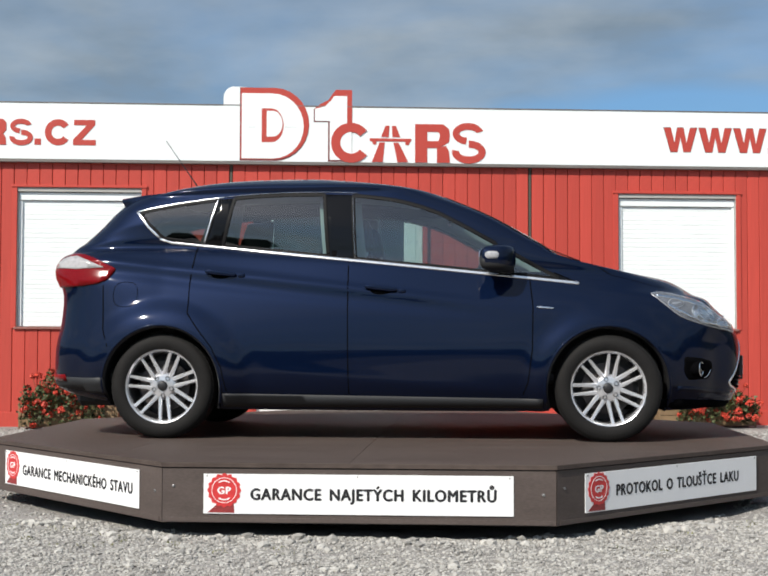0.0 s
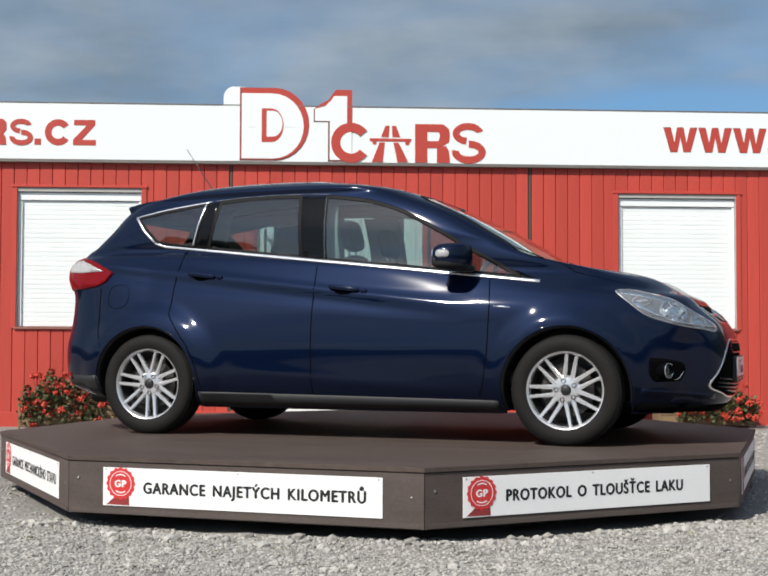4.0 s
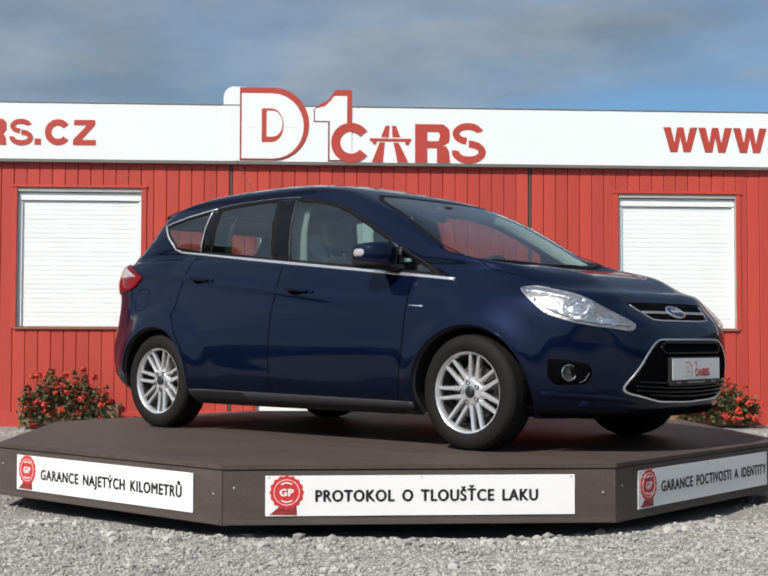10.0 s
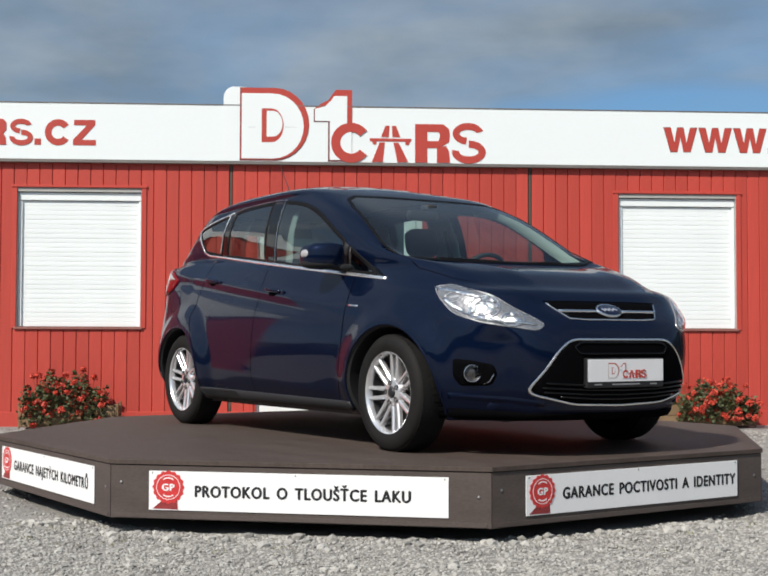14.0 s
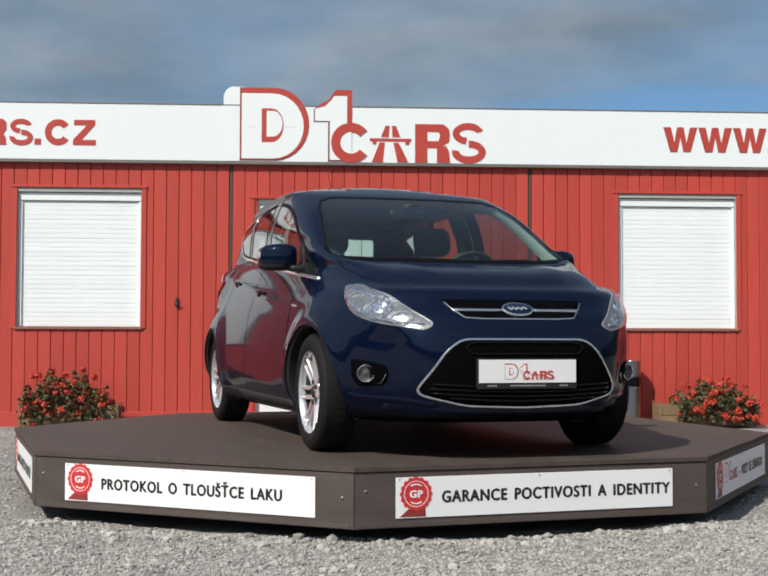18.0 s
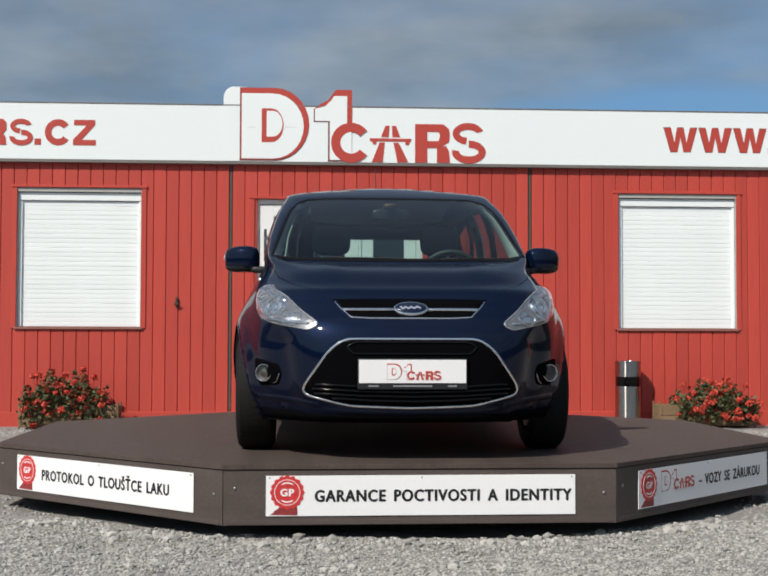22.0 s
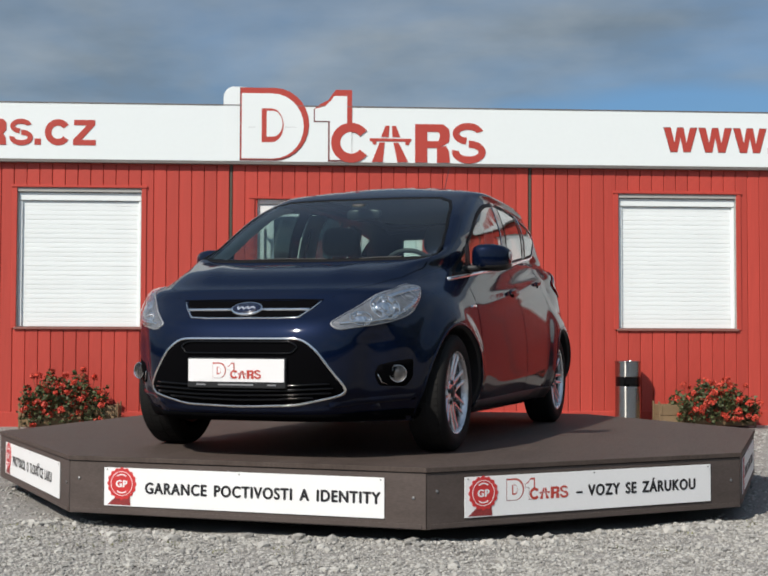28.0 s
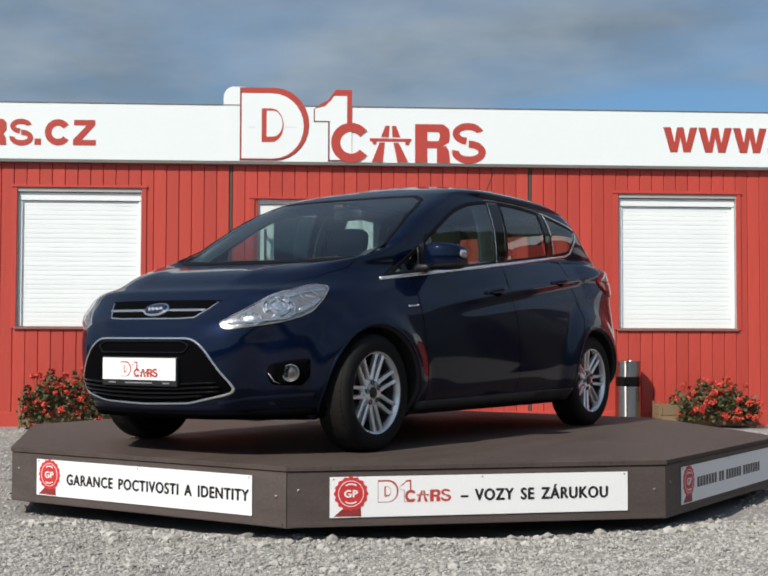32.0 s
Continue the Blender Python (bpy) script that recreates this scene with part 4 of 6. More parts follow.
# plan outlines of the shell from the sill up to the roof: xc, xf, xr, w, nf, nr, zf, z0, slope, zr (see outline)
OUTLINES = [
    (0.00, 2.135, -2.020, 0.800, 4.00, 5.00, 0.205, 0.185, 0.000, 0.290),
    (0.00, 2.190, -2.065, 0.858, 3.50, 5.20, 0.255, 0.245, 0.000, 0.330),
    (0.00, 2.230, -2.052, 0.904, 3.56, 5.83, 0.371, 0.352, 0.003, 0.423),
    (0.00, 2.228, -2.038, 0.916, 3.79, 6.15, 0.563, 0.505, 0.009, 0.564),
    (0.00, 2.182, -2.008, 0.904, 4.08, 6.06, 0.691, 0.644, 0.006, 0.724),
    (0.00, 2.074, -2.006, 0.882, 4.58, 6.03, 0.792, 0.790, -0.011, 0.892),
    (0.00, 2.013, -2.059, 0.840, 4.97, 6.32, 0.853, 0.925, -0.046, 1.010),
    (0.00, 1.940, -2.038, 0.799, 4.38, 6.84, 0.886, 1.040, -0.075, 1.085),
    (0.00, 1.780, -1.982, 0.767, 4.56, 7.34, 0.966, 1.093, -0.075, 1.127),
    (0.00, 1.509, -1.929, 0.764, 6.29, 7.94, 1.015, 1.163, -0.076, 1.165, 7),
    (-0.20, 1.248, -1.864, 0.751, 8.43, 8.41, 1.023, 1.247, -0.066, 1.204, 7),
    (-0.25, 1.038, -1.763, 0.742, 10.14, 8.76, 1.165, 1.303, -0.034, 1.300),
    (-0.30, 0.753, -1.675, 0.703, 8.88, 8.99, 1.330, 1.419, -0.010, 1.399),
    (-0.35, 0.501, -1.603, 0.668, 6.19, 8.39, 1.447, 1.505, 0.005, 1.461),
    (-0.40, 0.328, -1.525, 0.660, 3.77, 7.11, 1.520, 1.554, 0.003, 1.473),
    (-0.45, 0.090, -1.415, 0.528, 2.09, 5.02, 1.582, 1.596, 0.003, 1.506),
    (-0.50, -0.158, -1.098, 0.328, 1.89, 3.67, 1.621, 1.627, 0.002, 1.574),
    (-0.55, -0.450, -0.680, 0.060, 2.20, 2.20, 1.643, 1.644, 0.000, 1.640),
]
TAPERED = (0, 0, 0, 0, 0, 0.232, 0.468, 0.877, 1.1, 1.04, 0.943, 0.839, 0.732, 0.674, 0.658, 0.591, 0.699, 0.742)
KEPT = (0, 0, 0, 0, 0, 0, 0.05, 0.18, 0.35, 0.55, 0.78, 0.94, 1, 1, 1, 1, 1, 1)
CREASE0, CREASE_K = 0.893, -0.114     # shoulder crease: height at x = 0 and slope


def ease(v):
    v = np.clip(v, 0, 1)
    return v * v * (3 - 2 * v)


def shell_points():
    rows = [outline(*o) for o in OUTLINES]
    # the cabin tapers in plan towards the tail, the shoulder less
    for k, row in enumerate(rows):
        taper = np.interp(row[:, 0], TAPER_X, TAPER_Y) * np.interp(row[:, 0], [-1.95, -1.30], [KEPT[k], 1.0])
        row[:, 1] *= 1 - TAPERED[k] * taper / 0.78
    r = np.array(rows)
    fine = []
    n = len(r)
    for i in range(n - 1):
        p0, p1, p2, p3 = r[max(i - 1, 0)], r[i], r[i + 1], r[min(i + 2, n - 1)]
        for t in np.linspace(0, 1, 10)[:-1]:
            fine.append(0.5 * (2 * p1 + (p2 - p0) * t + (2 * p0 - 5 * p1 + 4 * p2 - p3) * t ** 2 + (3 * p1 - p0 - 3 * p2 + p3) * t ** 3))
    fine.append(r[-1])
    g = np.array(fine)
    x, y, z = g[..., 0].copy(), g[..., 1].copy(), g[..., 2].copy()
    side = np.clip((y - 0.45) / 0.25, 0, 1)
    # flared wheel arches with a soft shoulder round them
    for ax, lip, flare, r0, r1 in ((AXLE_F, 0.018, 0.012, 0.39, 0.52), (AXLE_R, 0.012, 0.022, 0.43, 0.55)):
        d = np.hypot(x - ax, z - HUB_Z)
        g[..., 1] += side * (lip * np.exp(-((d - 0.37) / 0.07) ** 2) + flare * ease((r1 - d) / (r1 - r0)))
    # raised folds of the bonnet, running back from the grille
    top = np.clip((x - 1.18) / 0.2, 0, 1) * np.clip((2.02 - x) / 0.25, 0, 1) * np.clip((z - 0.80) / 0.06, 0, 1) * (y < 0.74)
    g[..., 2] += top * 0.007 * np.exp(-((y - (0.50 - 0.22 * (x - 1.2))) / 0.07) ** 2)
    # shoulder crease, the hollow under it and the lower fold of the doors
    crease = CREASE0 + CREASE_K * x
    fade = np.clip((0.85 - x) / 0.6, 0, 1)
    g[..., 1] += side * fade * (0.010 * np.exp(-((z - crease) / 0.028) ** 2) - 0.006 * np.exp(-((z - crease + 0.065) / 0.034) ** 2))
    low = 0.405 - 0.075 * (x + 0.1)
    mid = np.clip((0.85 - np.abs(x - 0.05)) / 0.3, 0, 1)
    g[..., 1] += side * mid * 0.004 * np.exp(-((z - low + 0.03) / 0.035) ** 2)
    g[..., 1] -= side * mid * 0.002 * np.exp(-((z - low - 0.09) / 0.09) ** 2)
    # the bumper's corners are cut back in plan
    tx, ty = np.gradient(x, axis=1), np.gradient(y, axis=1)
    turn = np.degrees(np.arctan2(-tx, ty))
    cut = 0.036 * np.exp(-((turn - 50) / 11) ** 2) * np.clip((0.70 - z) / 0.10, 0, 1) * np.clip((x - 1.0) / 0.3, 0, 1) / (np.hypot(tx, ty) + 1e-9)
    g[..., 0] -= cut * ty
    g[..., 1] += cut * tx
    return g


GRID = shell_points()


def shell_mesh_data():
    rows, cols, _ = GRID.shape
    ring = 2 * cols - 2
    verts, faces = [], []
    for r in range(rows):
        half = GRID[r]
        for c in range(cols):
            verts.append(tuple(half[c]))
        for c in range(cols - 2, 0, -1):
            verts.append((half[c][0], -half[c][1], half[c][2]))
    for r in range(rows - 1):
        for c in range(ring):
            d = (c + 1) % ring
            faces.append((r * ring + c, r * ring + d, (r + 1) * ring + d, (r + 1) * ring + c))
    faces.append(tuple((rows - 1) * ring + c for c in range(ring)))
    return verts, faces


SHELL_V, SHELL_F = shell_mesh_data()
SHELL = BVHTree.FromPolygons([Vector(v) for v in SHELL_V], SHELL_F)


def from_side(sign):
    def put(x, z, off):
        hit = SHELL.ray_cast(Vector((x, sign * 3.0, z)), Vector((0, -sign, 0)))
        if hit[0] is None:
            hit = SHELL.find_nearest(Vector((x, sign * 0.8, z)))
        nrm = hit[1] if hit[1].y * sign > 0 else -hit[1]
        return hit[0] + nrm * off
    return put


def from_front(y, z, off):
    hit = SHELL.ray_cast(Vector((4.0, y, z)), Vector((-1, 0, 0)))
    if hit[0] is None:
        hit = SHELL.find_nearest(Vector((2.1, y, z)))
    nrm = hit[1] if hit[1].x > 0 else -hit[1]
    return hit[0] + nrm * off


def from_back(y, z, off):
    hit = SHELL.ray_cast(Vector((-4.0, y, z)), Vector((1, 0, 0)))
    if hit[0] is None:
        hit = SHELL.find_nearest(Vector((-2.0, y, z)))
    nrm = hit[1] if hit[1].x < 0 else -hit[1]
    return hit[0] + nrm * off


def from_top(x, y, off):
    hit = SHELL.ray_cast(Vector((x, y, 4.0)), Vector((0, 0, -1)))
    nrm = hit[1] if hit[1].z > 0 else -hit[1]
    return hit[0] + nrm * off


def inside(p, poly):
    x, y = p
    c = False
    j = len(poly) - 1
    for i in range(len(poly)):
        (xi, yi), (xj, yj) = poly[i], poly[j]
        if (yi > y) != (yj > y) and x < (xj - xi) * (y - yi) / (yj - yi) + xi:
            c = not c
        j = i
    return c


def dense(poly, step, closed=True):
    out = []
    n = len(poly)
    for i in range(n if closed else n - 1):
        a, b = poly[i], poly[(i + 1) % n]
        k = max(1, int(math.hypot(b[0] - a[0], b[1] - a[1]) / step))
        out += [(a[0] + (b[0] - a[0]) * j / k, a[1] + (b[1] - a[1]) * j / k) for j in range(k)]
    if not closed:
        out.append(poly[-1])
    return out


def round_corners(poly, r, n=4):
    """Rounds the corners of a closed outline."""
    out = []
    m = len(poly)
    for i in range(m):
        p, a, b = Vector(poly[i]), Vector(poly[i - 1]), Vector(poly[(i + 1) % m])
        da, db = (a - p), (b - p)
        ra, rb = min(r, da.length * 0.45), min(r, db.length * 0.45)
        s, e = p + da.normalized() * ra, p + db.normalized() * rb
        for k in range(n + 1):
            t = k / n
            q = s * (1 - t) ** 2 + p * 2 * t * (1 - t) + e * t ** 2
            out.append((q.x, q.y))
    return out


def drape(poly, put, off=0.002, depth=0.006, step=0.04, sink=None):
    """A skin over the outline, laid on the shell, with a rim going down. sink: a function of (u, v) that lowers it."""
    edge = dense(poly, step)
    xs, ys = [p[0] for p in edge], [p[1] for p in edge]
    inner = []
    u = min(xs) + step * 0.5
    while u < max(xs):
        v = min(ys) + step * 0.5
        while v < max(ys):
            if inside((u, v), edge) and min(math.hypot(u - a, v - b) for a, b in edge) > step * 0.35:
                inner.append((u, v))
            v += step
        u += step
    n = len(edge)
    pts = [Vector(p) for p in edge + inner]
    vs, _, fs, _, _, _ = delaunay_2d_cdt(pts, [(i, (i + 1) % n) for i in range(n)], [list(range(n))], 1, 1e-5)
    bm = bmesh.new()
    top = [bm.verts.new(put(p.x, p.y, off - (sink(p.x, p.y) if sink else 0))) for p in vs]
    for f in fs:
        try:
            bm.faces.new([top[i] for i in f])
        except ValueError:
            pass
    bm.normal_update()
    if depth:
        rim = [e for e in bm.edges if len(e.link_faces) == 1]
        low = {}
        for e in rim:
            for v in e.verts:
                if v not in low:
                    i = top.index(v)
                    low[v] = bm.verts.new(put(vs[i].x, vs[i].y, off - depth))
        for e in rim:
            a, b = e.verts
            bm.faces.new((a, b, low[b], low[a]))
    bmesh.ops.recalc_face_normals(bm, faces=bm.faces[:])
    return bm


def strip(line, put, width, height=0.004, off=0.0, step=0.03, closed=False, profile=((-1, -0.3), (-0.9, 0.75), (-0.4, 1.0), (0.4, 1.0), (0.9, 0.75), (1, -0.3)), flip=1):
    """A rounded moulding laid along a line on the shell."""
    pts = dense(line, step, closed)
    n = len(pts)
    bm = bmesh.new()
    rows = []
    for i, p in enumerate(pts):
        a = pts[i - 1] if (i or closed) else p
        b = pts[(i + 1) % n] if (i < n - 1 or closed) else p
        t = Vector((b[0] - a[0], b[1] - a[1])).normalized()
        s = Vector((-t.y, t.x))
        rows.append([bm.verts.new(put(p[0] + s.x * u * width / 2, p[1] + s.y * u * width / 2, off + h * height)) for u, h in profile])
    for i in range(n if closed else n - 1):
        a, b = rows[i], rows[(i + 1) % n]
        for k in range(len(profile) - 1):
            bm.faces.new((a[k], a[k + 1], b[k + 1], b[k]))
    if not closed:
        bm.faces.new(rows[0])
        bm.faces.new(rows[-1][::-1])
    bmesh.ops.recalc_face_normals(bm, faces=bm.faces[:])
    return bm


# outlines on the side: along the car and up
def top_line(x):
    """Upper edge of the side windows."""
    xs = [-1.51, -1.25, -0.98, -0.75, -0.51, -0.28, -0.10, 0.09, 0.24, 0.385, 0.53, 0.68, 0.83, 1.00, 1.16]
    zs = [1.392, 1.440, 1.476, 1.497, 1.505, 1.503, 1.494, 1.470, 1.434, 1.378, 1.300, 1.215, 1.130, 1.035, 0.957]
    return float(np.interp(x, xs, zs))


def span_top(x0, x1, n=8, down=0.0):
    return [(x0 + (x1 - x0) * i / n, top_line(x0 + (x1 - x0) * i / n) - down) for i in range(n + 1)]


def low_line(x0, x1, n=4, up=0.012):
    return [(x0 + (x1 - x0) * i / n, belt(x0 + (x1 - x0) * i / n) + up) for i in range(n + 1)]


QUARTER = [(-1.478, 1.376), (-1.325, belt(-1.325) + 0.020), (-1.11, belt(-1.11) + 0.012), (-1.060, belt(-1.060) + 0.014)] + [(-0.985, top_line(-0.985) - 0.012)] + span_top(-1.02, -1.44, 5, 0.012)
REAR_WIN = low_line(-0.945, -0.290) + span_top(-0.325, -0.885, 6, 0.015)
FRONT_WIN = low_line(-0.128, 0.715) + span_top(0.715, -0.150, 10, 0.016)
SAIL_WIN = low_line(0.775, 1.085, 3) + span_top(1.075, 0.775, 5, 0.018)
EDGE = [(0.712, 1.078), (0.695, 1.15), (0.662, 1.27), (0.620, 1.39), (0.576, 1.450)]
SCREEN = [(-0.62, 1.062), (-0.3, 1.058), (0.0, 1.056), (0.3, 1.058), (0.62, 1.062)] + EDGE + [(0.50, 1.478), (0.25, 1.484), (0.0, 1.485), (-0.25, 1.484), (-0.50, 1.478)] + [(-y, z) for y, z in EDGE[::-1]]
TAILGLASS = round_corners([(-0.52, 1.17), (0.52, 1.17), (0.47, 1.41), (-0.47, 1.41)], 0.06)


def build_shell():
    bm = bmesh.new()
    vs = [bm.verts.new(v) for v in SHELL_V]
    for f in SHELL_F:
        bm.faces.new([vs[i] for i in f])
    bmesh.ops.recalc_face_normals(bm, faces=bm.faces[:])
    R = 0.364
    bm.normal_update()
    smooth = {v: v.normal.copy() for v in bm.verts}
    for v in bm.verts:
        for ax in (AXLE_F, AXLE_R):
            if abs(v.co.y) > 0.5:
                dx, dz = v.co.x - ax, v.co.z - HUB_Z
                d = math.hypot(dx, dz)
                if abs(d - R) < 0.020 and d > 0:
                    v.co.x, v.co.z = ax + dx / d * R, HUB_Z + dz / d * R
    dead = []
    for f in bm.faces:
        c = f.calc_center_median()
        if abs(c.y) > 0.5 and any(math.hypot(c.x - ax, c.z - HUB_Z) < R - 0.002 for ax in (AXLE_F, AXLE_R)):
            dead.append(f)
            continue
        if c.z > 0.9 and abs(f.normal.y) > 0.25 and abs(c.y) > 0.4 and any(inside((c.x, c.z), w) for w in (QUARTER, REAR_WIN, FRONT_WIN, SAIL_WIN)):
            dead.append(f)
            continue
        if c.z > 1.03 and 0.2 < c.x < 1.32 and f.normal.x > 0.2 and inside((c.y, c.z), SCREEN):
            dead.append(f)
            continue
        if c.z > 1.08 and c.x < -1.4 and f.normal.x < -0.2 and inside((c.y, c.z), TAILGLASS):
            dead.append(f)
    bmesh.ops.delete(bm, geom=dead, context="FACES")
    bm.normal_update()
    bm.verts.index_update()
    nor = [smooth[v] for v in bm.verts]

    def panel_of(f):
        c = f.calc_center_median()
        if abs(f.normal.y) > 0.3 and abs(c.y) > 0.45 and 0.272 < c.z:
            side = "left" if c.y > 0 else "right"
            if -0.16 < c.x < 0.925 and c.z < top_line(c.x) + 0.012:
                return "front_door " + side
            back = float(np.interp(c.z, [0.28, 0.44, 0.56, 0.665, 0.76, 0.95, 1.17, 1.50], [-0.875, -0.905, -0.965, -1.05, -1.12, -1.12, -1.06, -0.97]))
            if back < c.x <= -0.16 and c.z < top_line(c.x) + 0.012:
                return "rear_door " + side
        if c.x > 1.05 and f.normal.z > 0.30 and c.z > 0.80 and abs(c.y) < np.interp(c.x, [1.10, 1.40, 1.65, 1.86, 1.98, 2.065, 2.2], [0.715, 0.70, 0.66, 0.575, 0.48, 0.40, 0.35]):
            return "bonnet"
        if c.x < -1.55 and f.normal.x < -0.3 and c.z > 0.62 and abs(c.y) < 0.60:
            return "tailgate"
        if c.x > 1.72 and c.z < 0.80:
            return "front_bumper"
        if c.x < -1.66 and c.z < 0.70:
            return "rear_bumper"
        return "body"

    groups = {}
    for f in bm.faces:
        groups.setdefault(panel_of(f), []).append([v.index for v in f.verts])
    co = [v.co.copy() for v in bm.verts]
    bm.free()
    made = None
    for name in sorted(groups):
        used = sorted({i for f in groups[name] for i in f})
        where = {i: k for k, i in enumerate(used)}
        me = bpy.data.meshes.new(name.split()[0])
        me.from_pydata([co[i] for i in used], [], [[where[i] for i in f] for f in groups[name]])
        me.shade_smooth()
        me.normals_split_custom_set_from_vertices([nor[i] for i in used])
        ob = part(name.split()[0], me, M_PAINT, CAR, "dark blue metallic bodywork" if name == "body" else "")
        made = ob if name == "body" else made
    return made


build_shell()

# glass, window by window
for sign in (1, -1):
    put = from_side(sign)
    for poly, name in ((QUARTER, "quarter_window"), (REAR_WIN, "rear_door_window"), (FRONT_WIN, "front_door_window"), (SAIL_WIN, "sail_window")):
        part(name, drape(poly, put, 0.0025, 0.0), M_GLASS, CAR, smooth=True)
        part("window_seal", strip(round_corners(poly, 0.012, 2), put, 0.026, 0.003, 0.002, 0.04, True), M_RUBBERSEAL, CAR, smooth=True)
part("windscreen", drape(SCREEN, from_front, 0.003, 0.0, 0.05), M_SCREEN, CAR, smooth=True)
part("windscreen_seal", strip(SCREEN, from_front, 0.016, 0.003, 0.002, 0.04, True), M_RUBBERSEAL, CAR, smooth=True)
part("tailgate_window", drape(TAILGLASS, from_back, 0.003, 0.0, 0.05), M_PRIVACY, CAR, smooth=True)
part("tailgate_seal", strip(TAILGLASS, from_back, 0.04, 0.003, 0.002, 0.04, True), M_RUBBERSEAL, CAR, smooth=True)


# ---- wheels ----
def wheel_masters():
    """One wheel about the y axis, its face towards -y; the pieces are shared by all four."""
    turn = pose(0, 0, 0, 90, 0, 0)          # lathe axis z becomes -y
    made = {}
    bm = bmesh.new()
    prof = [(0.212, 0.085), (0.225, 0.098), (0.262, 0.104), (0.292, 0.097), (0.306, 0.082), (0.3125, 0.055), (0.314, 0.0), (0.3125, -0.055), (0.306, -0.082), (0.280, -0.100), (0.225, -0.098), (0.212, -0.085)]
    lathe(bm, prof, 56, turn)
    bmesh.ops.recalc_face_normals(bm, faces=bm.faces[:])
    made["tyre"] = (bm, M_RUBBER, True)
    bm = bmesh.new()
    for row, (h0, h1) in enumerate(((0.030, 0.078), (-0.022, 0.022), (-0.078, -0.030))):
        for i in range(54):
            a0 = 2 * math.pi * (i + 0.5 * (row % 2)) / 54
            a1 = a0 + 2 * math.pi / 54 * 0.72
            r0, r1 = 0.309, 0.3155 if row == 1 else 0.3145
            q = []
            for r in (r0, r1):
                for a in (a0, a1):
                    for h in (h0, h1):
                        rr = r - (0.004 if abs(h) > 0.07 else 0)
                        q.append(bm.verts.new(turn @ Vector((rr * math.cos(a), rr * math.sin(a), h))))
            for f in ((4, 5, 7, 6), (0, 4, 6, 2), (1, 3, 7, 5), (0, 1, 5, 4), (2, 6, 7, 3)):
                bm.faces.new([q[k] for k in f])
    bmesh.ops.recalc_face_normals(bm, faces=bm.faces[:])
    made["tread"] = (bm, M_RUBBER, False)
    bm = bmesh.new()
    lathe(bm, [(0.192, -0.09), (0.200, 0.02), (0.2025, 0.062)], 48, turn)
    made["rim_barrel"] = (bm, M_BARREL_SHADE, True)
    bm = bmesh.new()
    lathe(bm, [(0.202, 0.060), (0.204, 0.074), (0.208, 0.085), (0.214, 0.093), (0.219, 0.096), (0.2205, 0.090), (0.213, 0.080)], 64, turn)
    for k in range(7):
        for side in (-1, 1):
            a = 2 * math.pi * k / 7 + math.pi / 2
            # tapered, slightly dished spoke, as a lofted bar
            rows = []
            for t in np.linspace(0, 1, 6):
                r = 0.045 + (0.205 - 0.045) * t
                centre = side * (0.0205 + 0.0085 * t)
                wd = 0.0108 - 0.0008 * t + 0.004 * (1 - t) ** 2
                h = 0.064 + 0.018 * t ** 1.5
                sec = [(centre - wd * 1.12, h - 0.026), (centre - wd, h - 0.007), (centre - wd * 0.5, h), (centre + wd * 0.5, h), (centre + wd, h - 0.007), (centre + wd * 1.12, h - 0.026)]
                rows.append([bm.verts.new(turn @ (Matrix.Rotation(a, 4, "Z") @ Vector((r, u, v)))) for u, v in sec])
            for p, q in zip(rows, rows[1:]):
                for i in range(5):
                    bm.faces.new((p[i], q[i], q[i + 1], p[i + 1]))
    lathe(bm, [(0.086, 0.036), (0.084, 0.046), (0.074, 0.060), (0.064, 0.067), (0.036, 0.070), (0.034, 0.064), (0.001, 0.064)], 40, turn)
    bmesh.ops.recalc_face_normals(bm, faces=bm.faces[:])
    made["rim"] = (bm, M_ALLOY, False)
    bm = bmesh.new()
    lathe(bm, [(0.030, 0.060), (0.028, 0.074), (0.022, 0.077), (0.001, 0.078)], 28, turn)
    made["centre_cap"] = (bm, M_BLACK, True)
    bm = bmesh.new()
    lathe(bm, [(0.150, -0.010), (0.150, 0.012), (0.06, 0.014), (0.06, 0.03), (0.001, 0.03)], 40, turn)
    made["brake_disc"] = (bm, M_DISC, False)
    bm = bmesh.new()
    lathe(bm, [(0.192, -0.088), (0.06, -0.088), (0.001, -0.088)], 40, turn)
    made["wheel_back"] = (bm, M_BLACK, False)
    meshes = {}
    for name, (bm, mat, smooth) in made.items():
        me = bpy.data.meshes.new(name)
        bm.to_mesh(me)
        bm.free()
        me.materials.append(mat)
        if smooth:
            me.shade_smooth()
        meshes[name] = me
    bm = bmesh.new()
    lathe(bm, [(0.0140, 0.060), (0.0140, 0.073), (0.0110, 0.0740), (0.0095, 0.0670), (0.0005, 0.0670)], 10, turn)
    me = bpy.data.meshes.new("wheel_bolt")
    bm.to_mesh(me)
    bm.free()
    me.materials.append(M_BLACK)
    meshes["wheel_bolt"] = me
    return meshes


WHEEL = wheel_masters()
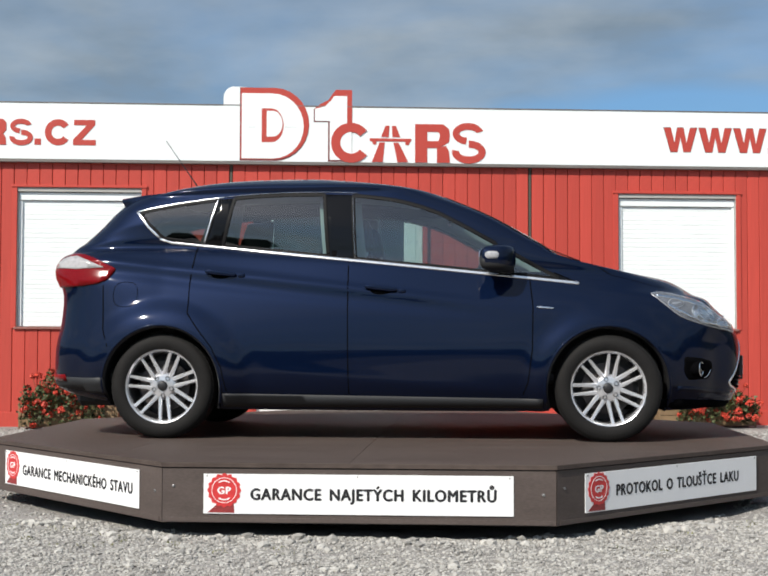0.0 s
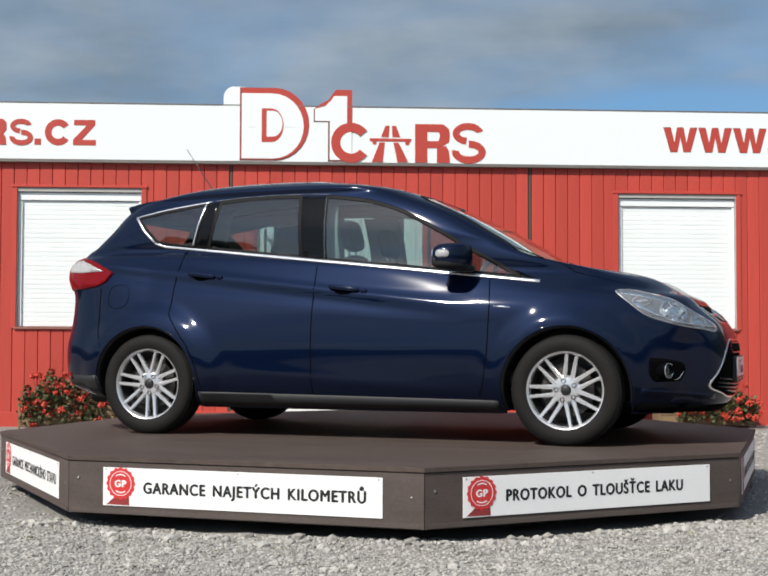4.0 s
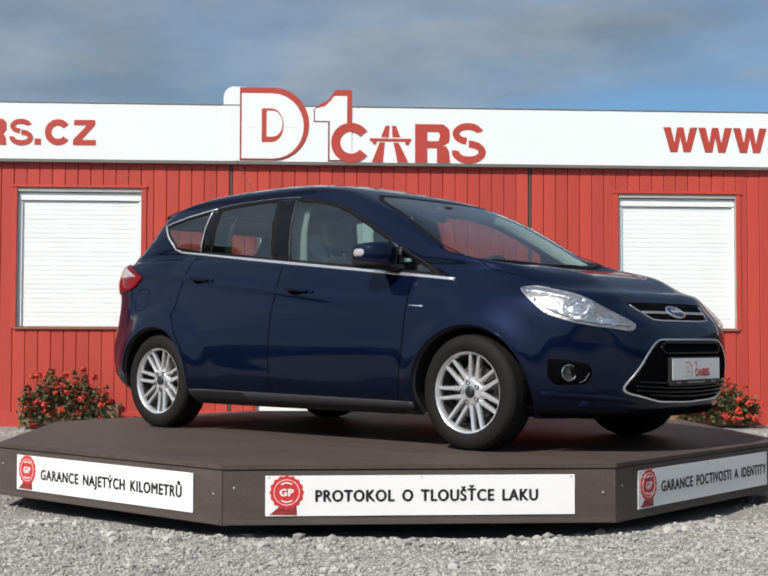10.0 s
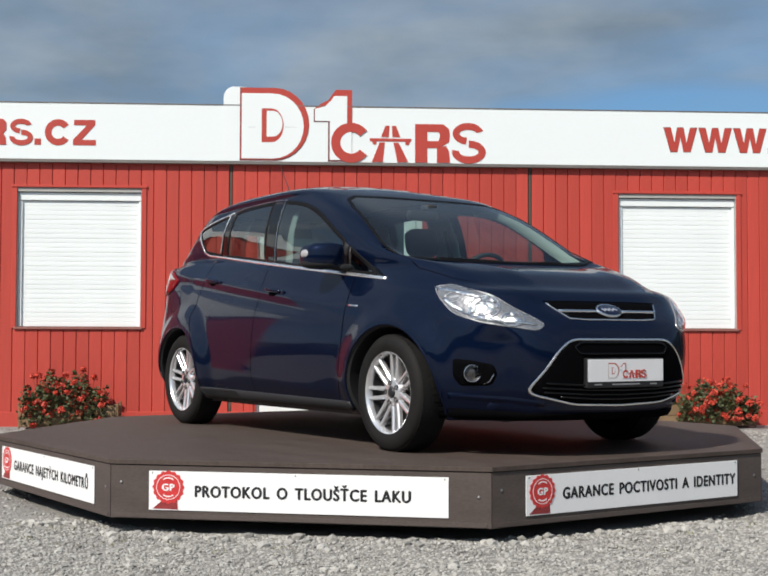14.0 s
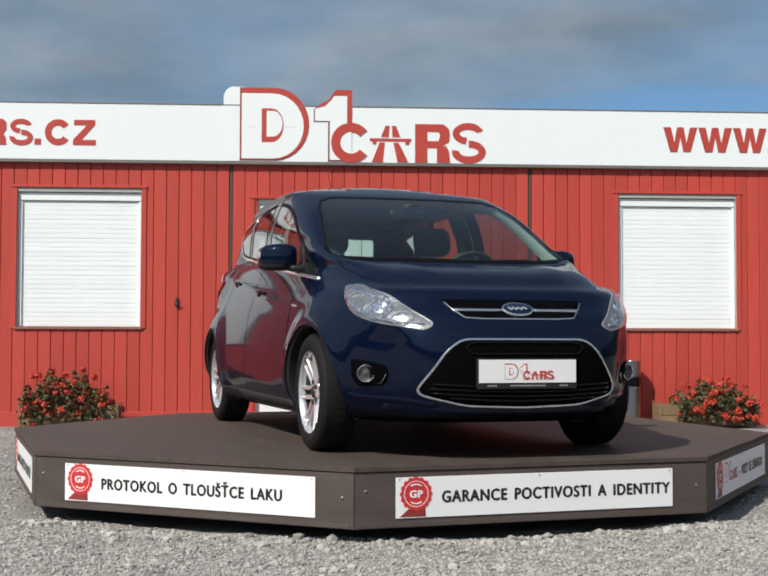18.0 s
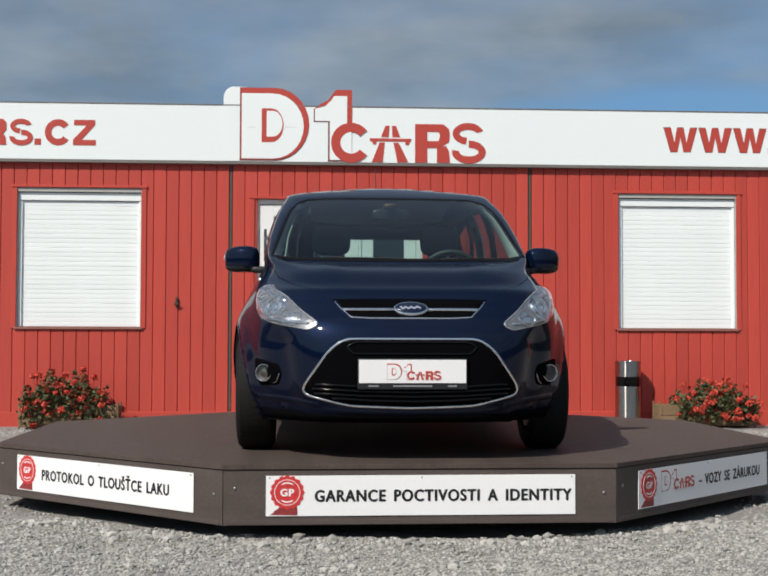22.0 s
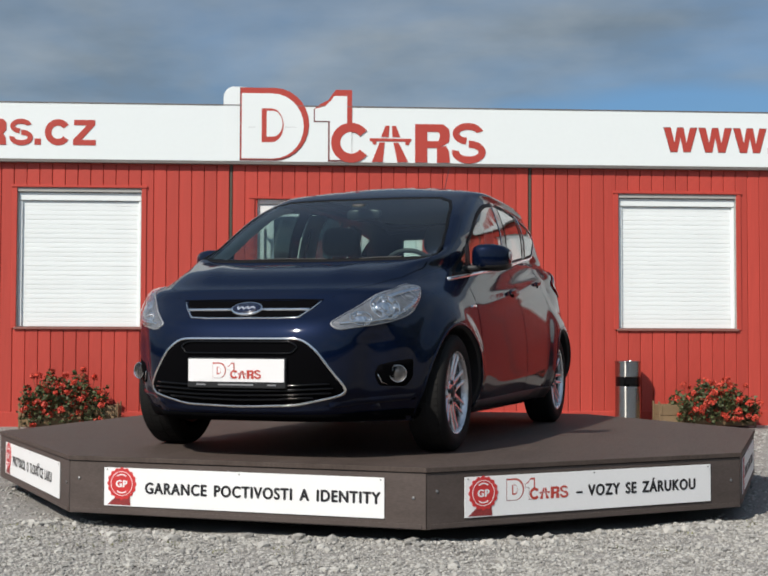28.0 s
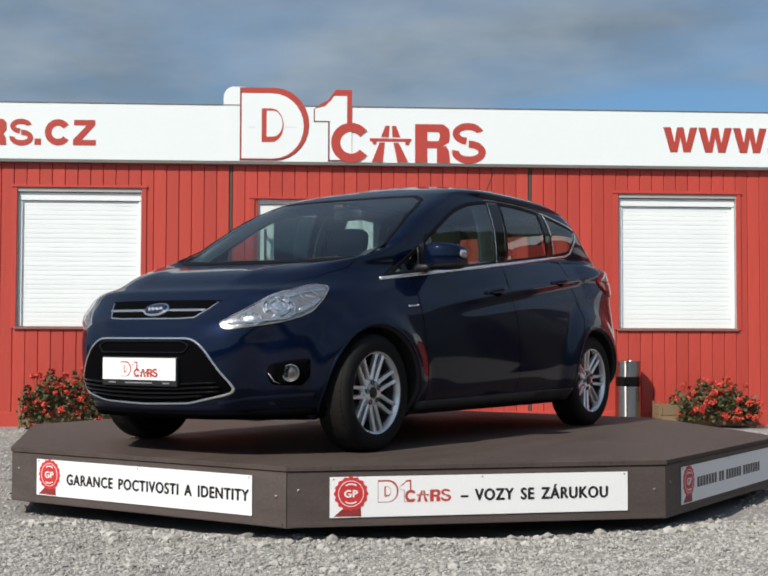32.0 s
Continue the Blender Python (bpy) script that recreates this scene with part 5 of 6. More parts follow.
for ax, yy in ((AXLE_F, -0.783), (AXLE_R, -0.783), (AXLE_F, 0.783), (AXLE_R, 0.783)):
    spin = {(AXLE_F, -0.783): 10, (AXLE_R, -0.783): 21, (AXLE_F, 0.783): 15, (AXLE_R, 0.783): 40}[(ax, yy)]
    wheel = new("wheel", WHEEL["tyre"])
    wheel.parent = CAR
    wheel["label"] = "silver twin-spoke alloy wheel with black tyre"
    wheel.matrix_basis = pose(ax, yy, HUB_Z, 0, spin, 0 if yy < 0 else 180)
    for name in ("rim", "rim_barrel", "centre_cap", "brake_disc", "wheel_back", "tread"):
        o = new(name, WHEEL[name])
        o.parent = wheel
        if name == "tread":
            o["kind"] = "stuff"
    for k in range(5):
        o = new("wheel_bolt", WHEEL["wheel_bolt"])
        o.parent = wheel
        a = 2 * math.pi * k / 5 + (0.73 if ax > 0 else 0.10)
        o.location = (0.055 * math.cos(a), 0, 0.055 * math.sin(a))


# ---- car: trim and fittings ----
def from_dir(n):
    """Projection onto the shell against the direction n; returns the way to the flat plan and the way back."""
    n = Vector(n).normalized()
    u = Vector((-n.y, n.x, 0)).normalized()
    v = n.cross(u)
    flat = lambda p: (Vector(p).dot(u), Vector(p).dot(v))

    def put(a, b, off):
        o = u * a + v * b
        hit = SHELL.ray_cast(o + n * 6, -n)
        if hit[0] is None:
            hit = SHELL.find_nearest(o + n * 2)
        nrm = hit[1] if hit[1].dot(n) > 0 else -hit[1]
        return hit[0] + nrm * off
    return flat, put


def edge_distance(poly):
    def d(u, v):
        best = 9.0
        for i in range(len(poly)):
            a, b = Vector(poly[i - 1]), Vector(poly[i])
            ab = b - a
            t = max(0, min(1, (Vector((u, v)) - a).dot(ab) / max(ab.length_squared, 1e-9)))
            best = min(best, (Vector((u, v)) - a - ab * t).length)
        return best
    return d


def tube(points, r, sides=8):
    bm = bmesh.new()
    rows = []
    pts = [Vector(p) for p in points]
    for i, p in enumerate(pts):
        t = (pts[min(i + 1, len(pts) - 1)] - pts[max(i - 1, 0)]).normalized()
        a = t.cross(Vector((0, 0, 1)) if abs(t.z) < 0.9 else Vector((0, 1, 0))).normalized()
        b = t.cross(a)
        rr = r[i] if isinstance(r, (list, tuple)) else r
        rows.append([bm.verts.new(p + (a * math.cos(q) + b * math.sin(q)) * rr) for q in [2 * math.pi * k / sides for k in range(sides)]])
    for p, q in zip(rows, rows[1:]):
        for k in range(sides):
            bm.faces.new((p[k], p[(k + 1) % sides], q[(k + 1) % sides], q[k]))
    bm.faces.new(rows[0][::-1])
    bm.faces.new(rows[-1])
    bmesh.ops.recalc_face_normals(bm, faces=bm.faces[:])
    return bm


def pillow(cx, cy, cz, rx, ry, rz, e=0.5, m=None, shape=None, seg=20, rings=12):
    """A rounded box (superellipsoid)."""
    bm = bmesh.new()
    p = lambda c, k: math.copysign(abs(c) ** k, c)
    rows = []
    for i in range(rings + 1):
        a = -math.pi / 2 + math.pi * i / rings
        row = []
        for j in range(seg):
            b = 2 * math.pi * j / seg
            q = Vector((p(math.cos(a), e) * p(math.cos(b), e) * rx, p(math.cos(a), e) * p(math.sin(b), e) * ry, p(math.sin(a), e) * rz))
            if shape:
                q = shape(q)
            q = (m @ q if m is not None else q) + Vector((cx, cy, cz))
            row.append(bm.verts.new(q))
        rows.append(row)
    for p0, q0 in zip(rows, rows[1:]):
        for j in range(seg):
            bm.faces.new((p0[j], p0[(j + 1) % seg], q0[(j + 1) % seg], q0[j]))
    bmesh.ops.remove_doubles(bm, verts=bm.verts[:], dist=1e-5)
    bmesh.ops.recalc_face_normals(bm, faces=bm.faces[:])
    return bm


def ribbon_flat(line, put, width, off=0.0012, step=0.04, closed=False):
    return strip(line, put, width, 0.0, off, step, closed, profile=((-1, 0), (0, 0), (1, 0)))


M_GAP = material("black_panel_joint", (0.002, 0.002, 0.0025), 0.9, vary=0.02, spec=0.03)

# side by side
for sign in (1, -1):
    put = from_side(sign)
    # black pillars and chrome
    part("pillar_cover", drape([(-0.302, belt(-0.302) + 0.010), (-0.116, belt(-0.116) + 0.010), (-0.140, top_line(-0.140) - 0.012), (-0.336, top_line(-0.336) - 0.012)], put, 0.0035, 0.004), M_GLOSS, CAR, "gloss black centre pillar", smooth=True)
    part("pillar_cover", drape([(-1.062, belt(-1.062) + 0.012), (-0.935, belt(-0.935) + 0.010), (-0.876, top_line(-0.876) - 0.012), (-0.988, top_line(-0.988) - 0.012)], put, 0.0035, 0.004), M_GLOSS, CAR, "gloss black rear pillar", smooth=True)
    part("mirror_base", drape([(0.705, belt(0.705) + 0.010), (0.785, belt(0.785) + 0.010), (0.785, top_line(0.785) - 0.015), (0.705, top_line(0.705) - 0.015)], put, 0.004, 0.004), M_PLASTIC, CAR, smooth=True)
    part("pillar_cover", drape([(1.07, belt(1.07) + 0.008), (1.20, belt(1.20) + 0.004), (1.06, top_line(1.06) + 0.004)], put, 0.0032, 0.004), M_GLOSS, CAR, "gloss black front corner", smooth=True)
    part("quarterlight_bar", strip([(0.795, belt(0.795) + 0.012), (0.795, top_line(0.795) - 0.012)], put, 0.014, 0.003, 0.005), M_DISC, CAR, "thin grey upright behind the front quarterlight", smooth=True)
    line = [(-1.345, belt(-1.33) + 0.018)] + [(x, belt(x)) for x in np.linspace(-1.27, 1.205, 20)]
    part("belt_moulding", strip(line, put, 0.017, 0.006, 0.001), M_BRIGHT, CAR, "chrome strip along the window line", smooth=True)
    part("quarter_moulding", strip([(-1.345, belt(-1.33) + 0.022), (-1.420, 1.297), (-1.496, 1.392)], put, 0.016, 0.005, 0.002), M_BRIGHT, CAR, "chrome edge of the rear quarter window", smooth=True)
    part("window_top_moulding", strip([(-1.496, 1.393)] + span_top(-1.44, -0.95, 6), put, 0.009, 0.005, 0.002), M_BRIGHT, CAR, smooth=True)
    part("window_top_moulding", strip(span_top(-0.94, -0.12, 10, -0.001), put, 0.0035, 0.004, 0.002), M_CHROME, CAR, smooth=True)
    part("pillar_moulding_and_glint", strip([(-1.064, belt(-1.06) + 0.016), (-0.986, top_line(-0.986) - 0.006)], put, 0.010, 0.005, 0.003), M_BRIGHT, CAR, smooth=True)
    # chrome hairline stands in for the sun's glint on the gloss-black pillar edge
    part("pillar_moulding_and_glint", strip([(-0.128, belt(-0.128) + 0.012), (-0.150, top_line(-0.150) - 0.012)], put, 0.0020, 0.003, 0.004), M_CHROME, CAR, smooth=True)
    # door gaps
    for name, l in (("door_gap", [(0.915, belt(0.915) - 0.012), (0.930, 0.80), (0.925, 0.55), (0.900, 0.36), (0.870, 0.285)]),
                    ("door_gap", [(-0.165, belt(-0.165) - 0.012), (-0.160, 0.75), (-0.155, 0.5), (-0.150, 0.285)]),
                    ("door_gap", [(-1.105, belt(-1.105) - 0.012), (-1.125, 0.95), (-1.120, 0.76), (-1.05, 0.665), (-0.965, 0.56), (-0.905, 0.44), (-0.875, 0.30)]),
                    ("bumper_gap", [(-1.66, 0.93), (-1.650, 0.80), (-1.640, 0.665), (-1.60, 0.56)]),
                    ):
        part(name, ribbon_flat(l, put, 0.0065), M_GAP, CAR, smooth=True)
    if sign < 0:
        part("fuel_flap_gap", ribbon_flat(round_corners([(-1.59, 0.80), (-1.44, 0.80), (-1.44, 0.95), (-1.59, 0.95)], 0.066), put, 0.003, closed=True), M_GAP, CAR, smooth=True)
    part("wing_mark", strip([(0.952, 0.800), (1.050, 0.792)], put, 0.012, 0.004, 0.0), M_CHROME, CAR, "small chrome bar on the front wing", smooth=True)
    # handles
    for hx in (-0.935, 0.035):
        hz = CREASE0 + CREASE_K * hx + (0.0 if hx < 0 else 0.014)
        # flat black oval paints the shade in the hollow behind the handle
        part("handle_recess_shade", drape([(hx + 0.062 * math.cos(a), hz - 0.008 + 0.022 * math.sin(a)) for a in np.linspace(0, 2 * math.pi, 18)[:-1]], put, 0.0016, 0.001), M_GAP, CAR, smooth=True)
        c = put(hx, hz, 0.014)
        slope = math.atan(CREASE_K)
        part("door_handle", pillow(c.x, c.y, c.z, 0.098, 0.013, 0.015, 0.6, Matrix.Rotation(-slope, 4, "Y")), M_PAINT, CAR, "blue painted pull handle", smooth=True)
        k = put(hx + 0.125, hz - 0.012, 0.004)
        part("key_cover", pillow(k.x, k.y, k.z, 0.022, 0.008, 0.013, 0.7), M_PAINT, CAR, smooth=True)
    # sill and skirts
    part("sill_trim", drape([(-0.90, 0.212), (0.985, 0.212), (0.985, 0.262), (0.2, 0.272), (-0.90, 0.285)], put, 0.008, 0.010), M_SILL, CAR, "grey plastic sill", smooth=True)
    # wheel arches
    for ax in (AXLE_F, AXLE_R):
        pts = [(ax + 0.367 * math.cos(radians(a)), HUB_Z + 0.367 * math.sin(radians(a))) for a in range(-19, 200, 5)]
        part("arch_lip", strip(pts, put, 0.014, 0.003, 0.000, 0.05), M_PAINT, CAR, smooth=True)
        bm = bmesh.new()
        rows = []
        for a in range(-22, 203, 6):
            c, s = math.cos(radians(a)), math.sin(radians(a))
            yy = abs(put(ax + 0.355 * c, HUB_Z + 0.355 * s, 0).y) - 0.004
            rows.append([bm.verts.new((ax + r * c, sign * y, HUB_Z + r * s)) for r, y in ((0.3655, yy), (0.350, yy - 0.016), (0.352, 0.56), (0.10, 0.56))])
        for p, q in zip(rows, rows[1:]):
            for i in range(3):
                bm.faces.new((p[i], p[i + 1], q[i + 1], q[i]))
        part("arch_liner", bm, M_PLASTIC, CAR, "black wheel arch liner", smooth=False)
    # mirror
    def mirror_form(q):
        q.x -= 0.55 * max(0.0, (q.y * sign)) + 0.0
        q.z *= 1.0 - 0.9 * max(0.0, q.y * sign)
        return q
    mir = part("door_mirror", pillow(0.745, sign * 0.904, 1.084, 0.084, 0.106, 0.078, 0.55, None, mirror_form, 28, 16), M_PAINT, CAR, "dark blue door mirror with clear indicator", smooth=True)
    part("mirror_foot", pillow(0.775, sign * 0.800, 1.020, 0.050, 0.055, 0.020, 0.6), M_PLASTIC, mir, smooth=True)
    part("mirror_cover", pillow(0.740, sign * 0.904, 1.062, 0.086, 0.105, 0.056, 0.55, None, mirror_form, 24, 12), M_PLASTIC, mir, "black lower half", smooth=True)
    part("mirror_glass", pillow(0.657, sign * 0.893, 1.085, 0.006, 0.075, 0.056, 0.5, None, mirror_form, 20, 8), M_CHROME, mir, smooth=True)
    part("indicator", pillow(0.690, sign * 0.988, 1.096, 0.046, 0.029, 0.027, 0.7), M_AMBER, mir, "clear indicator lens", smooth=True)

    # headlamp
    flat, put = from_dir((0.72, sign * 0.62, 0.32))
    rim = [(1.612, 0.745, 0.882), (1.704, 0.690, 0.892), (1.82, 0.678, 0.864), (1.95, 0.622, 0.830), (2.065, 0.563, 0.766), (2.168, 0.462, 0.689), (2.155, 0.505, 0.654), (2.035, 0.620, 0.673), (1.94, 0.690, 0.690), (1.85, 0.745, 0.722), (1.79, 0.770, 0.752), (1.69, 0.772, 0.824)]
    poly = [flat((x, sign * y, z)) for x, y, z in rim]
    poly = round_corners(poly, 0.03, 3)
    dist = edge_distance(poly)
    lamp = part("headlamp", drape(poly, put, 0.0016, 0.0, 0.02), M_LAMPDARK, CAR, "clear-lens headlamp with chrome reflectors", smooth=True)
    inner = lambda x, y, z, du, dv, n=20: [(flat((x, sign * y, z))[0] + du * math.cos(t), flat((x, sign * y, z))[1] + dv * math.sin(t)) for t in np.linspace(0, 2 * math.pi, n + 1)[:-1]]
    main, inner_bowl, outer_bowl = (1.942, 0.672, 0.768), (2.062, 0.585, 0.708), (1.775, 0.742, 0.828)
    for nm, c, du, dv, mat, o in (("reflector", main, 0.080, 0.066, M_REFLECTOR, 0.003), ("bulb_lens", main, 0.022, 0.022, M_CHROME, 0.008),
                                  ("reflector", inner_bowl, 0.058, 0.038, M_REFLECTOR, 0.003), ("side_reflector", outer_bowl, 0.052, 0.030, M_LAMPGREY, 0.003)):
        ring = inner(*c, du, dv)
        d2 = edge_distance(ring)
        top = max(du, dv)
        part(nm, drape(ring, put, o, 0.003, 0.012, (lambda f, k: (lambda u, v: 0.004 * math.sin(min(f(u, v) / k * 7, 3.1))))(d2, top)), mat, lamp, smooth=True)
    for du in (0.080, 0.050):
        part("reflector_ring", strip(inner(*main, du, du * 0.84), put, 0.007, 0.005, 0.004, 0.015, True), M_CHROME, lamp, smooth=True)
    part("reflector_ring", strip(inner(*inner_bowl, 0.056, 0.036), put, 0.006, 0.004, 0.004, 0.015, True), M_CHROME, lamp, smooth=True)
    # curved facets of the reflectors
    for c, du, dv, n in ((main, 0.065, 0.053, 7), (main, 0.036, 0.032, 4), (inner_bowl, 0.040, 0.026, 5)):
        u0, v0 = flat((c[0], sign * c[1], c[2]))
        for k in range(n):
            a = 2 * math.pi * (k + 0.3 * math.sin(k * 2.4 + n)) / n
            bend = [(u0 + du * math.cos(a + b), v0 + dv * math.sin(a + b)) for b in (-0.30, -0.1, 0.1, 0.30)]
            part("facet", strip(bend, put, 0.014 + 0.005 * math.sin(k * 1.9), 0.005, 0.003, 0.012), M_REFLECTOR if k % 2 else M_CHROME, lamp, smooth=True)
    for band in (((1.655, 0.752, 0.868), (1.74, 0.730, 0.858), (1.83, 0.700, 0.838), (1.90, 0.668, 0.820)), ((1.72, 0.762, 0.815), (1.78, 0.757, 0.782), (1.85, 0.735, 0.750))):
        part("reflector_band", strip([flat((x, sign * y, z)) for x, y, z in band], put, 0.020, 0.006, 0.002, 0.015), M_REFLECTOR, lamp, smooth=True)
    part("lamp_bezel", strip(poly, put, 0.006, 0.005, 0.0, 0.03, True), M_LAMPGREY, lamp, "pale edge of the lens", smooth=True)
    part("lamp_fin", strip([flat((2.135, sign * 0.50, 0.682)), flat((2.03, sign * 0.612, 0.688)), flat((1.93, sign * 0.685, 0.705)), flat((1.84, sign * 0.735, 0.745))], put, 0.010, 0.008, 0.003, 0.02), M_CHROME, lamp, smooth=True)
    part("lamp_lens", drape(poly, put, 0.006, 0.006, 0.025, lambda u, v, d=dist: -min(d(u, v) * 0.45, 0.016)), M_LENS, lamp, smooth=True)

    # tail lamp
    flat, put = from_dir((-0.55, sign * 0.83, 0.15))
    rim = [(-1.592, 0.770, 1.034), (-1.65, 0.760, 1.060), (-1.72, 0.745, 1.092), (-1.80, 0.715, 1.118), (-1.868, 0.660, 1.134), (-1.945, 0.62, 1.105), (-1.985, 0.56, 1.07), (-1.985, 0.58, 0.925), (-1.916, 0.701, 0.922), (-1.80, 0.775, 0.928), (-1.70, 0.787, 0.940), (-1.635, 0.790, 0.966)]
    poly = round_corners([flat((x, sign * y, z)) for x, y, z in rim], 0.014, 3)
    tail = part("tail_lamp", drape(poly, put, 0.010, 0.012, 0.03), M_TAILRED, CAR, "red tail lamp with a white upper lens", smooth=True)
    rim = [(-1.655, 0.758, 1.038), (-1.75, 0.735, 1.078), (-1.84, 0.690, 1.108), (-1.91, 0.64, 1.098), (-1.975, 0.57, 1.06), (-1.975, 0.58, 1.032), (-1.85, 0.735, 1.030)]
    part("reversing_lens", drape(round_corners([flat((x, sign * y, z)) for x, y, z in rim], 0.015, 2), put, 0.014, 0.006, 0.03), M_TAILWHITE, tail, smooth=True)
    flat, put = from_dir((-0.6, sign * 0.8, 0.0))
    part("rear_valance", drape([flat((x, sign * y, z)) for x, y, z in ((-2.03, 0.45, 0.325), (-1.98, 0.72, 0.310), (-1.80, 0.87, 0.285), (-1.655, 0.90, 0.275), (-1.640, 0.90, 0.375), (-1.80, 0.88, 0.372), (-1.98, 0.74, 0.375), (-2.03, 0.45, 0.385))], put, 0.003, 0.004), M_SILL, CAR, "grey plastic lower edge of the bumper", smooth=True)
    part("rear_reflector", drape([flat((-2.045, sign * 0.60, 0.350)), flat((-1.93, sign * 0.79, 0.350)), flat((-1.93, sign * 0.79, 0.390)), flat((-2.045, sign * 0.60, 0.390))], put, 0.007, 0.004), M_TAILRED, CAR, smooth=True)

    # fog lamp in its black recess
    flat, put = from_dir((0.74, sign * 0.67, 0.0))
    recess = round_corners([flat((x, sign * y, z)) for x, y, z in ((1.806, 0.768, 0.512), (1.90, 0.720, 0.504), (1.985, 0.645, 0.482), (1.998, 0.632, 0.435), (1.972, 0.648, 0.380), (1.830, 0.736, 0.374), (1.800, 0.762, 0.420))], 0.018, 3)
    fog = part("fog_lamp", drape(recess, put, 0.0016, 0.001, 0.03), M_GAP, CAR, "round fog lamp in a black recess", smooth=True)
    part("recess_fin", strip([flat((1.935, sign * 0.672, 0.386)), flat((1.962, sign * 0.655, 0.398)), flat((1.982, sign * 0.642, 0.436))], put, 0.004, 0.004, 0.001, 0.02), M_CHROME, fog, smooth=True)
    c = put(*flat((1.888, sign * 0.712, 0.440)), 0.010) + Vector((0.014, 0, 0))
    face = Matrix.Translation(c) @ pose(0, 0, 0, 0, 0, sign * 24) @ pose(0, 0, 0, 0, 90, 0)
    bm = bmesh.new()
    lathe(bm, [(0.0465, -0.075), (0.0455, -0.006), (0.044, -0.002)], 32, face)
    part("fog_housing", bm, M_GAP, fog, "black lamp housing", smooth=True)
    bm = bmesh.new()
    lathe(bm, [(0.044, -0.004), (0.044, 0.000), (0.042, 0.003), (0.040, -0.001)], 32, face)
    part("fog_ring", bm, M_CHROME, fog, smooth=True)
    bm = bmesh.new()
    lathe(bm, [(0.040, -0.003), (0.028, -0.014), (0.014, -0.007), (0.0005, -0.006)], 28, face)
    part("fog_reflector", bm, M_DISC, fog, smooth=True)
    bm = bmesh.new()
    lathe(bm, [(0.040, -0.001), (0.027, 0.002), (0.0005, 0.004)], 28, face)
    part("fog_lens", bm, M_LENS, fog, smooth=True)
    # ledge of the bumper below the fog lamp
    ledge = [(1.80, 0.800, 0.322), (1.90, 0.735, 0.316), (2.00, 0.655, 0.308), (2.09, 0.56, 0.298), (2.15, 0.46, 0.285)]
    part("bumper_ledge", strip([flat((x, sign * y, z)) for x, y, z in ledge], put, 0.040, 0.006, 0.0, 0.03, profile=((-1, -0.2), (-0.4, 0.4), (0.2, 1.0), (0.45, 0.8), (1, -0.2)), flip=sign), M_PAINT, CAR, smooth=True)
    # bonnet edge
    l = [(1.10, 0.715), (1.40, 0.700), (1.65, 0.660), (1.86, 0.575), (1.98, 0.480), (2.035, 0.428)]
    part("bonnet_gap", ribbon_flat([(x, sign * y) for x, y in l], from_top, 0.0022), M_GAP, CAR, smooth=True)
    # wipers
    a, b = from_front(sign * 0.10 + 0.15, 1.060, 0.006), from_front(sign * 0.45 + 0.05, 1.066, 0.006)
    part("wiper", tube([a, (a + b) / 2 + Vector((0, 0, 0.002)), b], 0.0040, 6), M_PLASTIC, CAR, "black wiper arm")

# front
UPPER = round_corners([(-0.375, 0.800), (0.375, 0.800), (0.285, 0.712), (-0.285, 0.712)], 0.03)
up = part("upper_grille", drape(UPPER, from_front, 0.002, 0.004, 0.02), M_GAP, CAR, "narrow black grille with chrome bars", smooth=True)
part("grille_bar", strip([(-0.335, 0.752), (-0.085, 0.752)], from_front, 0.010, 0.008, 0.003), M_CHROME, up, smooth=True)
part("grille_bar", strip([(0.085, 0.752), (0.335, 0.752)], from_front, 0.010, 0.008, 0.003), M_CHROME, up, smooth=True)
part("grille_edge", strip([(-0.375, 0.795), (-0.345, 0.760), (-0.295, 0.716), (-0.2, 0.711), (0.2, 0.711), (0.295, 0.716), (0.345, 0.760), (0.375, 0.795)], from_front, 0.006, 0.004, 0.001, 0.02), M_CHROME, up, smooth=True)
part("bonnet_front_gap", ribbon_flat([(-0.385, 0.803), (-0.2, 0.806), (0.2, 0.806), (0.385, 0.803)], from_front, 0.006), M_GAP, CAR, smooth=True)
oval = lambda a, b, n=36: [(a * math.cos(t), 0.753 + b * math.sin(t)) for t in np.linspace(0, 2 * math.pi, n + 1)[:-1]]
badge = part("badge", drape(oval(0.084, 0.0315), from_front, 0.014, 0.012, 0.02), M_CHROME, CAR, "blue oval badge with a chrome rim", smooth=True)
part("badge_field", drape(oval(0.077, 0.0262), from_front, 0.0165, 0.004, 0.02), M_BADGE, badge, smooth=True)
part("badge_inlay", strip([(-0.052, 0.758), (-0.040, 0.746), (-0.026, 0.757), (-0.012, 0.747), (0.002, 0.757), (0.016, 0.748), (0.030, 0.758), (0.048, 0.750)], from_front, 0.0085, 0.001, 0.017, 0.008), M_BADGE_WHITE, badge)

LOWER = round_corners([(-0.330, 0.610), (0.330, 0.610), (0.405, 0.555), (0.532, 0.372), (0.520, 0.335), (0.30, 0.284), (0.0, 0.274), (-0.30, 0.284), (-0.520, 0.335), (-0.532, 0.372), (-0.405, 0.555)], 0.045)
low = part("lower_grille", drape(LOWER, from_front, 0.002, 0.004, 0.03), M_GAP, CAR, "wide black lower grille in a chrome frame", smooth=True)
part("grille_frame", strip(LOWER, from_front, 0.0115, 0.004, 0.0005, 0.02, True), M_CHROME, low, smooth=True)
